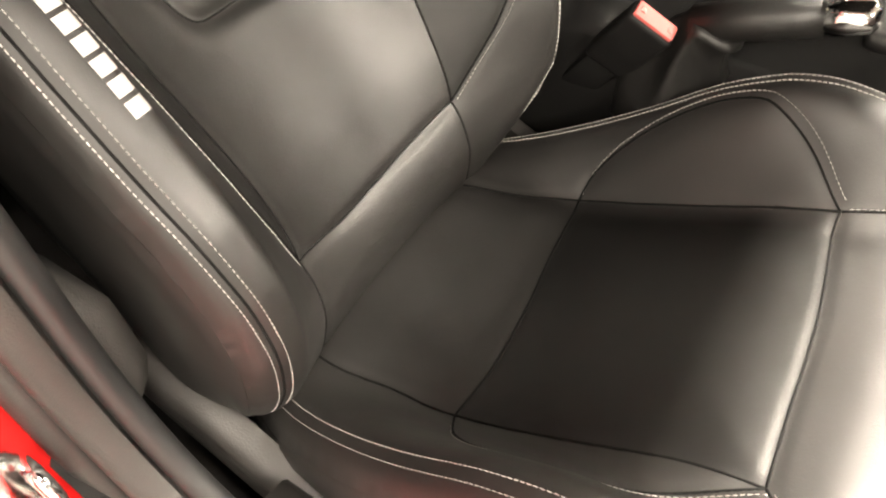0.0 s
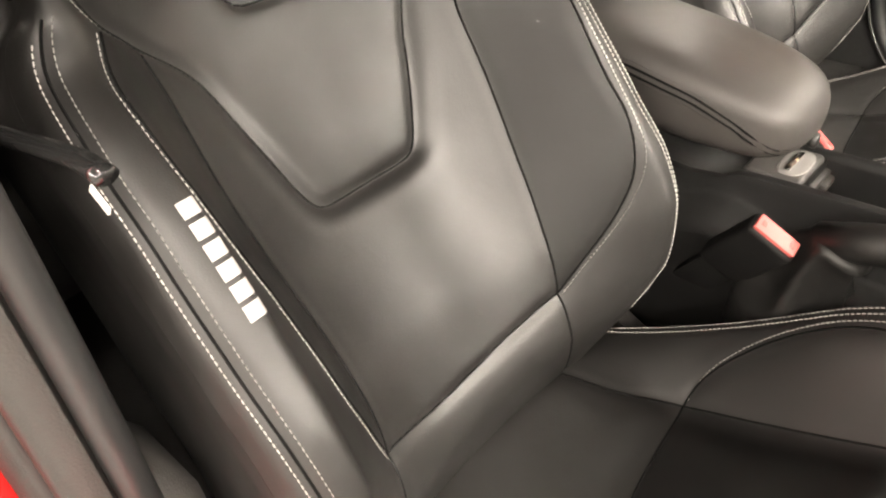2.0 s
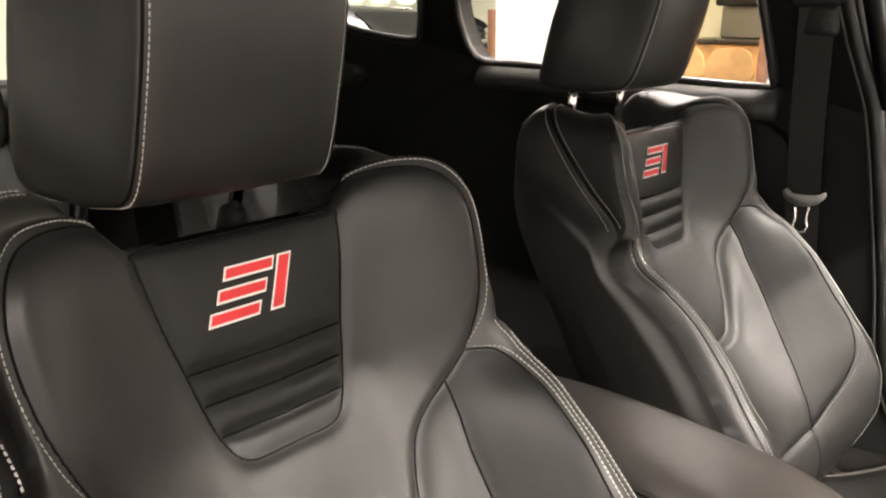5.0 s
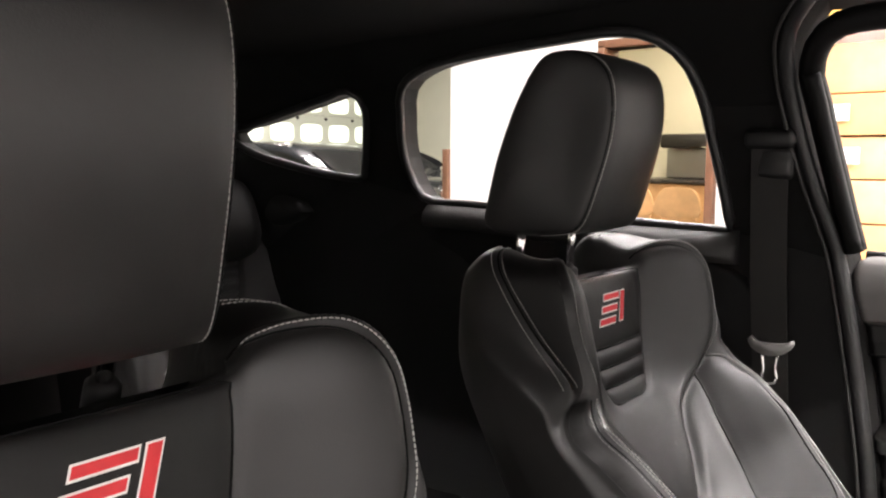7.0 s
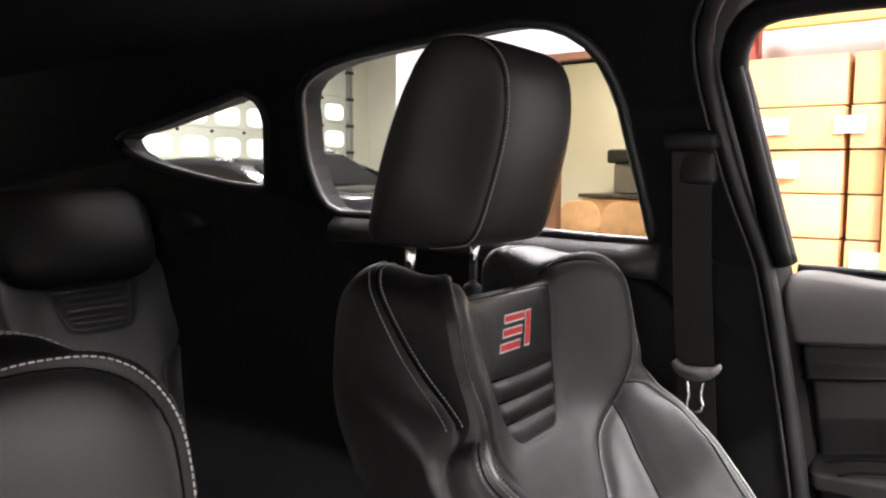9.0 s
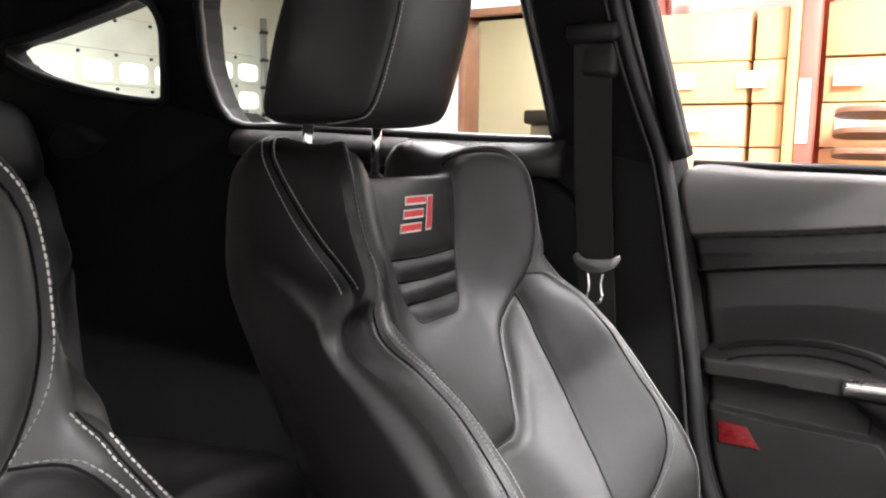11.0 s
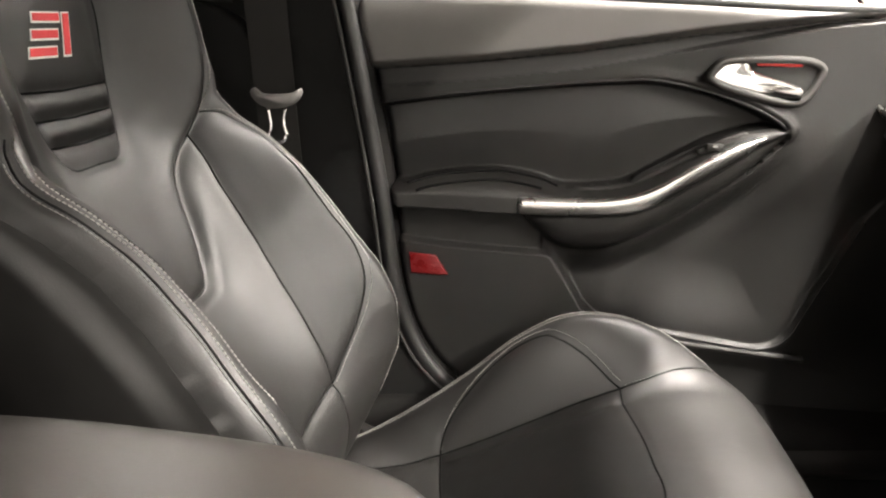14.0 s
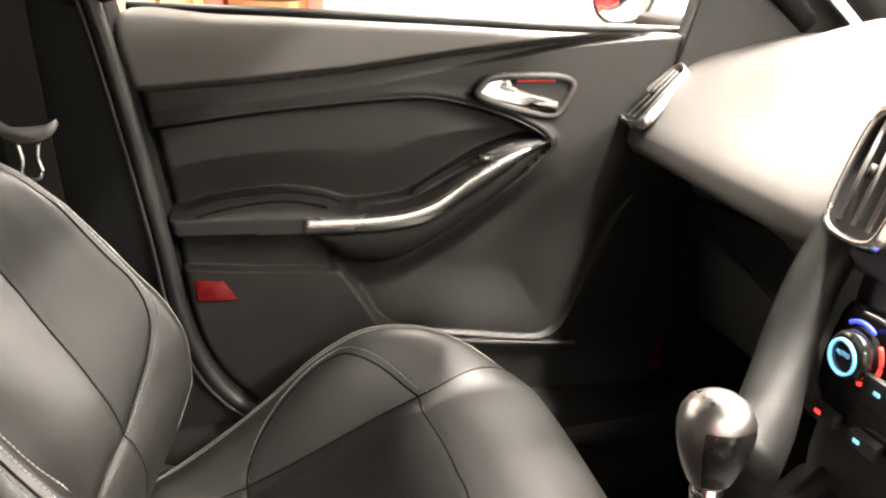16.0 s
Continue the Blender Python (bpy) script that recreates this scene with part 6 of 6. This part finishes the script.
    box("rear_buckle", (-0.86, cy - 0.19 if cy > MID else cy + 0.19, 0.52), (0.05, 0.03, 0.07), PLASTIC, bench, bevel=0.006)
cush_prof = smooth_line([(-1.08, 0.46), (-0.95, 0.485), (-0.75, 0.50), (-0.62, 0.505), (-0.57, 0.48), (-0.56, 0.40), (-0.60, 0.30), (-1.08, 0.30)], 0.03, True)
put("rear_cushion", *loft([[(x, y, z - 0.02 * abs((y - MID) / 0.66) ** 6) for x, z in cush_prof] for y in np.linspace(MID - 0.64, MID + 0.64, 15)]), REAR_LEATHER, bench, "black leather rear cushion")

# ---- workshop ----
WY = 5.15  # the side wall
floor = box("floor", (0, 1.0, -0.06), (34, 34, 0.12), CONCRETE, kind="structure", bevel=0)
tagged(floor, "grey polished concrete workshop floor", "floor")


def wall(name, outer, holes, place, mat, label):
    return put_bm(name, wall_panel(outer, holes, place, 0.15), mat, None, label, smooth=False, kind="structure", category="wall")


wall("wall_side", [(-4.25, 0), (-2.64, 0.0), (-2.64, 1.98), (-1.80, 1.98), (-1.80, 0.0), (7, 0), (7, 3.8), (-4.25, 3.8)], [], lambda a, b, h: (a, WY + h, b), WHITE_PAINT, "white painted workshop wall with a doorway")
GX, GATE_Y0, GATE_Y1, GATE_H = -10.0, 4.6, 10.3, 3.0
wall("wall_rear", [(-5.0, 0), (GATE_Y0, 0), (GATE_Y0, GATE_H), (GATE_Y1, GATE_H), (GATE_Y1, 0), (11.0, 0), (11.0, 3.8), (-5.0, 3.8)], [], lambda a, b, h: (GX - h, a, b), CREAM_PAINT, "cream painted rear wall with a sectional door")
wall("wall_far_side", [(-10.0, 0), (-4.25, 0), (-4.25, 3.8), (-10.0, 3.8)], [], lambda a, b, h: (a, 10.9 + h, b), CREAM_PAINT, "cream painted workshop wall")
wall("wall_return", [(5.3, 0), (10.9, 0), (10.9, 3.8), (5.3, 3.8)], [], lambda a, b, h: (-4.25 + h, a, b), CREAM_PAINT, "cream painted partition wall")
# wall out of view, its grey picked to bounce light through the open door
wall("wall_near", [(-10.0, 0), (7, 0), (7, 3.8), (-10.0, 3.8)], [], lambda a, b, h: (a, -5.0 - h, b), NEAR_WALL_BOUNCE, "unseen workshop wall, pale grey set for bounced light")
# unseen front wall and ceiling, darkened to hold back bounced light
wall("wall_front", [(-5.0, 0), (5.3, 0), (5.3, 3.8), (-5.0, 3.8)], [], lambda a, b, h: (7.0 + h, a, b), FRONT_WALL_BOUNCE, "unseen workshop wall, grey set to limit bounced light")
tagged(box("ceiling", (-1.5, 3.0, 3.87), (17.4, 16.2, 0.12), CEILING_BOUNCE, bevel=0, kind="structure"), "unseen workshop ceiling, grey set to limit bounced light", "ceiling")

# doorway lining and the small room behind it
door_frame = thing("door_1", (-2.22, WY, 0), "brown wooden door frame, the doorway open", "door frame", kind="structure")
for x in (-2.665, -1.775):
    box("jamb", (x, WY + 0.05, 1.0), (0.06, 0.24, 2.0), DOOR_BROWN, door_frame, bevel=0.006)
box("head", (-2.22, WY + 0.05, 2.01), (0.95, 0.24, 0.06), DOOR_BROWN, door_frame, bevel=0.006)
box("floor_room", (-2.4, 6.5, -0.05), (3.2, 2.5, 0.1), CONCRETE, kind="structure", bevel=0)
for nm, c, s in (("wall_room_back", (-2.4, 7.6, 1.4), (3.2, 0.1, 2.8)), ("wall_room_left", (-3.95, 6.45, 1.4), (0.1, 2.3, 2.8)), ("wall_room_right", (-0.85, 6.45, 1.4), (0.1, 2.3, 2.8)), ("ceiling_room", (-2.4, 6.45, 2.75), (3.2, 2.3, 0.1))):
    tagged(box(nm, c, s, CREAM_PAINT, bevel=0, kind="structure"), "cream painted small room", "wall")
counter = thing("counter", (-2.6, 7.2, 0), "pale wood counter with a dark worktop", "counter")
box("counter_body", (-2.75, 7.25, 0.44), (1.1, 0.55, 0.86), PALE_WOOD, counter, bevel=0.01)
box("worktop", (-2.75, 7.24, 0.90), (1.14, 0.60, 0.04), WORKTOP, counter, bevel=0.006)
coffee = thing("coffee_machine", (-2.75, 7.2, 0.92), "grey and black coffee machine on the worktop", "coffee machine")
box("machine_body", (-2.80, 7.28, 1.08), (0.42, 0.35, 0.30), GREY_STEEL, coffee, bevel=0.02)
box("machine_head", (-2.74, 7.18, 1.30), (0.58, 0.42, 0.14), PLASTIC, coffee, bevel=0.03)
put("steam_pipe", *tube(smooth_line([(-2.60, 6.98, 1.24), (-2.5, 6.92, 1.22), (-2.42, 6.92, 1.12)], 0.02), 0.012, 8), CHROME, coffee)
for x in (-3.0, -2.55):
    ch = thing("wooden_chair", (x, 6.55, 0), "pale bent-wood chair with a rounded back", "chair", "chairs in the small room")
    seat_p = smooth_line([(x - 0.2, 6.38), (x + 0.2, 6.38), (x + 0.2, 6.75), (x - 0.2, 6.75)], 0.05, True)
    slab("seat", seat_p, lambda a, b, h: (a, b, 0.43 + h), 0.025, PALE_WOOD, ch, round_by=0.008)
    bk = smooth_line([(-0.19, 0.60), (0.19, 0.60), (0.21, 0.75), (0.12, 0.86), (-0.12, 0.86), (-0.21, 0.75)], 0.04, True)
    slab("backrest", bk, lambda a, b, h, x=x: (x + a, 6.38 - 0.3 * a * a * 2 - h, b), 0.02, PALE_WOOD, ch, round_by=0.006)
    for sx in (-0.17, 0.17):
        for sy in (6.41, 6.72):
            put("leg", *tube([(x + sx, sy, 0.0), (x + sx * 0.9, sy, 0.44)], 0.015, 8), PALE_WOOD, ch)
        put("back_post", *tube([(x + sx, 6.40, 0.43), (x + sx, 6.375, 0.62)], 0.013, 8), PALE_WOOD, ch)

# brown post at the wall's end
box("trim", (-4.28, WY + 0.05, 0.6), (0.06, 0.20, 1.2), DOOR_BROWN, kind="structure", bevel=0.005)

# sectional door with rounded windows
gate = thing("sectional_door", (GX, (GATE_Y0 + GATE_Y1) / 2, 0), "closed pale sectional door with rounded windows", "garage door", kind="structure")
for r in range(6):
    z0 = r * 0.5
    holes = []
    if r in (3, 4):
        for k in range(9):
            yc = 4.95 + 0.63 * k
            holes.append([(yc + 0.25 * math.copysign(abs(math.cos(a)) ** 0.5, math.cos(a)), z0 + 0.20 + 0.15 * math.copysign(abs(math.sin(a)) ** 0.5, math.sin(a))) for a in np.linspace(0, 2 * math.pi, 24, endpoint=False)])
    sec = put_bm("door_section", wall_panel([(GATE_Y0, z0 + 0.003), (GATE_Y1, z0 + 0.003), (GATE_Y1, z0 + 0.497), (GATE_Y0, z0 + 0.497)], holes, lambda a, b, h: (GX - 0.02 - h, a, b), 0.04), PANEL_DOOR, gate, smooth=False)
    for hole in holes:
        put("window_pane", [(GX - 0.04, a, b) for a, b in hole], [tuple(range(len(hole)))], DAYLIT, sec, smooth=False)
    for k in range(9):
        put("bolt", *tube([(GX - 0.022, 5.26 + 0.63 * k, z0 + 0.44), (GX + 0.01, 5.26 + 0.63 * k, z0 + 0.44)], 0.025, 8), PLASTIC, sec)
for y in (GATE_Y0 - 0.03, GATE_Y1 + 0.03):
    box("track", (GX + 0.04, y, 1.6), (0.08, 0.10, 3.2), GREY_STEEL, gate, bevel=0.006)
    for k in range(6):
        put("roller", *tube([(GX + 0.06, y - 0.07, 0.45 + 0.5 * k), (GX + 0.06, y + 0.07, 0.45 + 0.5 * k)], 0.035, 10), PLASTIC, gate)


# parked cars by the sectional door
def parked_car(x, y, turn, mat, label):
    c = thing("parked_car", (x, y, 0), label, "car", "parked cars")
    base = pose(x, y, 0, 0, 0, turn)
    prof = smooth_line([(-2.0, 0.35), (-2.05, 0.65), (-1.9, 0.88), (-1.1, 0.96), (-0.5, 1.30), (0.0, 1.40), (0.9, 1.38), (1.6, 1.10), (1.95, 0.98), (2.02, 0.6), (1.95, 0.35)], 0.12, True)
    rings = []
    for w, f in ((-0.86, 0.90), (-0.80, 0.97), (-0.6, 1.0), (0.6, 1.0), (0.80, 0.97), (0.86, 0.90)):
        rings.append([base @ Vector((px * (0.98 if abs(w) > 0.8 else 1.0), w * (1.0 if pz < 0.95 else 1 - 0.3 * (pz - 0.95)), 0.35 + (pz - 0.35) * f)) for px, pz in prof])
    body = put("body", *loft(rings), mat, c)
    for s in (-1, 1):
        win = smooth_line([(-0.95, 0.98), (-0.45, 1.24), (0.0, 1.31), (0.8, 1.29), (1.3, 1.08), (1.25, 0.98)], 0.08, True)
        put("side_window", [base @ Vector((a, s * (0.865 - 0.16 * (b - 0.95)), b)) for a, b in win], [tuple(range(len(win)))], GLOSS_BLACK, c)
        put("roof_rail", *tube([base @ Vector((px, s * 0.66, 1.36 + 0.0)) for px in (-0.3, 0.2, 0.9)], 0.018, 8), SATIN, c)
        for px in (-1.3, 1.3):
            wh = put("wheel", *tube([base @ Vector((px, s * 0.70, 0.31)), base @ Vector((px, s * 0.875, 0.31))], 0.31, 24), RUBBER, c)
            put("rim", *tube([base @ Vector((px, s * 0.87, 0.31)), base @ Vector((px, s * 0.882, 0.31))], 0.2, 24), SATIN, wh)
        put("headlight", *tube([base @ Vector((-1.95, s * 0.62, 0.75)), base @ Vector((-2.03, s * 0.62, 0.73))], [0.10, 0.08], 12), CHROME, c)
        put("door_mirror", *tube([base @ Vector((-0.7, s * 0.86, 1.0)), base @ Vector((-0.7, s * 1.02, 1.02))], [0.05, 0.09], 10, flat=0.7), mat, c)
    put("front_screen", [base @ Vector(q) for q in ((-1.07, -0.68, 0.985), (-1.07, 0.68, 0.985), (-0.50, 0.58, 1.315), (-0.50, -0.58, 1.315))], [(0, 1, 2, 3)], GLOSS_BLACK, c)
    return c


parked_car(-6.6, 5.75, 187, DARK_CAR, "dark parked hatchback in front of the sectional door")

# racking with plywood crates
rack = thing("pallet_rack", (-0.3, 4.7, 0), "red and yellow steel racking full of plywood crates", "rack")
for x, m in ((-0.16, RACK_RED), (0.37, RACK_RED), (-1.10, RACK_RED)):
    box("upright", (x, 4.36, 1.5), (0.09, 0.09, 3.0), m, rack, bevel=0.01)
    box("upright", (x, 4.95, 1.5), (0.09, 0.09, 3.0), m, rack, bevel=0.01)
box("yellow_post", (-0.235, 4.34, 1.5), (0.05, 0.06, 3.0), RACK_YELLOW, rack, bevel=0.006)
for z in (0.5, 1.98, 2.9):
    box("beam", (-0.36, 4.35, z), (1.5, 0.05, 0.10), RACK_YELLOW, rack, bevel=0.008)
    box("shelf_board", (-0.36, 4.65, z + 0.06), (1.5, 0.62, 0.02), PALE_WOOD, rack, bevel=0.004)
rng = random.Random(4)
for col, (x0, x1) in enumerate(((-1.06, -0.47), (-0.45, -0.28), (-0.10, 0.34))):
    z = 0.575
    for row, h in enumerate((0.22, 0.245, 0.24, 0.235, 0.28)):
        cr = thing("plywood_crate", ((x0 + x1) / 2, 4.6, z), "pale plywood crate stacked on the rack", "crate", "crates on the rack")
        dz = rng.uniform(-0.01, 0.0)
        box("crate_body", ((x0 + x1) / 2, 4.68 + rng.uniform(-0.01, 0.03), z + h / 2), (x1 - x0 - 0.012, 0.5, h - 0.010), PALE_WOOD if (row + col) % 3 else CARD, cr, bevel=0.004)
        if rng.random() < 0.5:
            box("crate_label", ((x0 + x1) / 2 + rng.uniform(-0.1, 0.1), 4.405, z + h * 0.55), (0.15, 0.004, 0.09), LEAFLET, cr, bevel=0)
        z += h
box("rack_notice", (-0.17, 4.306, 1.23), (0.055, 0.004, 0.33), LEAFLET, rack, bevel=0)
stackc = thing("stacked_chairs", (0.13, 4.2, 0), "stack of brown and blue plastic chairs by the rack", "chair stack")
for k in range(5):
    z = 0.80 + 0.10 * k
    sh = smooth_line([(0.02, 4.10), (0.26, 4.10), (0.27, 4.30), (0.01, 4.30)], 0.04, True)
    slab("shell_seat", sh, lambda a, b, h, z=z: (a, b, z + h - 0.15 * (b - 4.2)), 0.03, BLUE_PLASTIC if k < 2 else DOOR_BROWN, stackc, round_by=0.012)
for sx in (0.03, 0.25):
    for sy in (4.11, 4.29):
        put("leg", *tube([(sx, sy, 0), (sx, sy, 0.82)], 0.012, 8), GREY_STEEL, stackc)

# unseen ceiling light fittings, one around each added strip lamp
for x, y, _, across in LAMPS:
    fit_ = thing("ceiling_light", (x, y, 3.72), "long white ceiling light fitting, unseen, placed to light the scene", "ceiling light", "ceiling lights")
    box("housing", (x, y, 3.77), (3.0, 0.20, 0.07) if across else (0.20, 3.0, 0.07), WHITE_PAINT, fit_, bevel=0.01)
    for d in (-0.05, 0.05):
        ends = [(x - 1.45, y + d, 3.725), (x + 1.45, y + d, 3.725)] if across else [(x + d, y - 1.45, 3.725), (x + d, y + 1.45, 3.725)]
        put("lamp_tube", *tube(ends, 0.018, 10), TUBE, fit_)
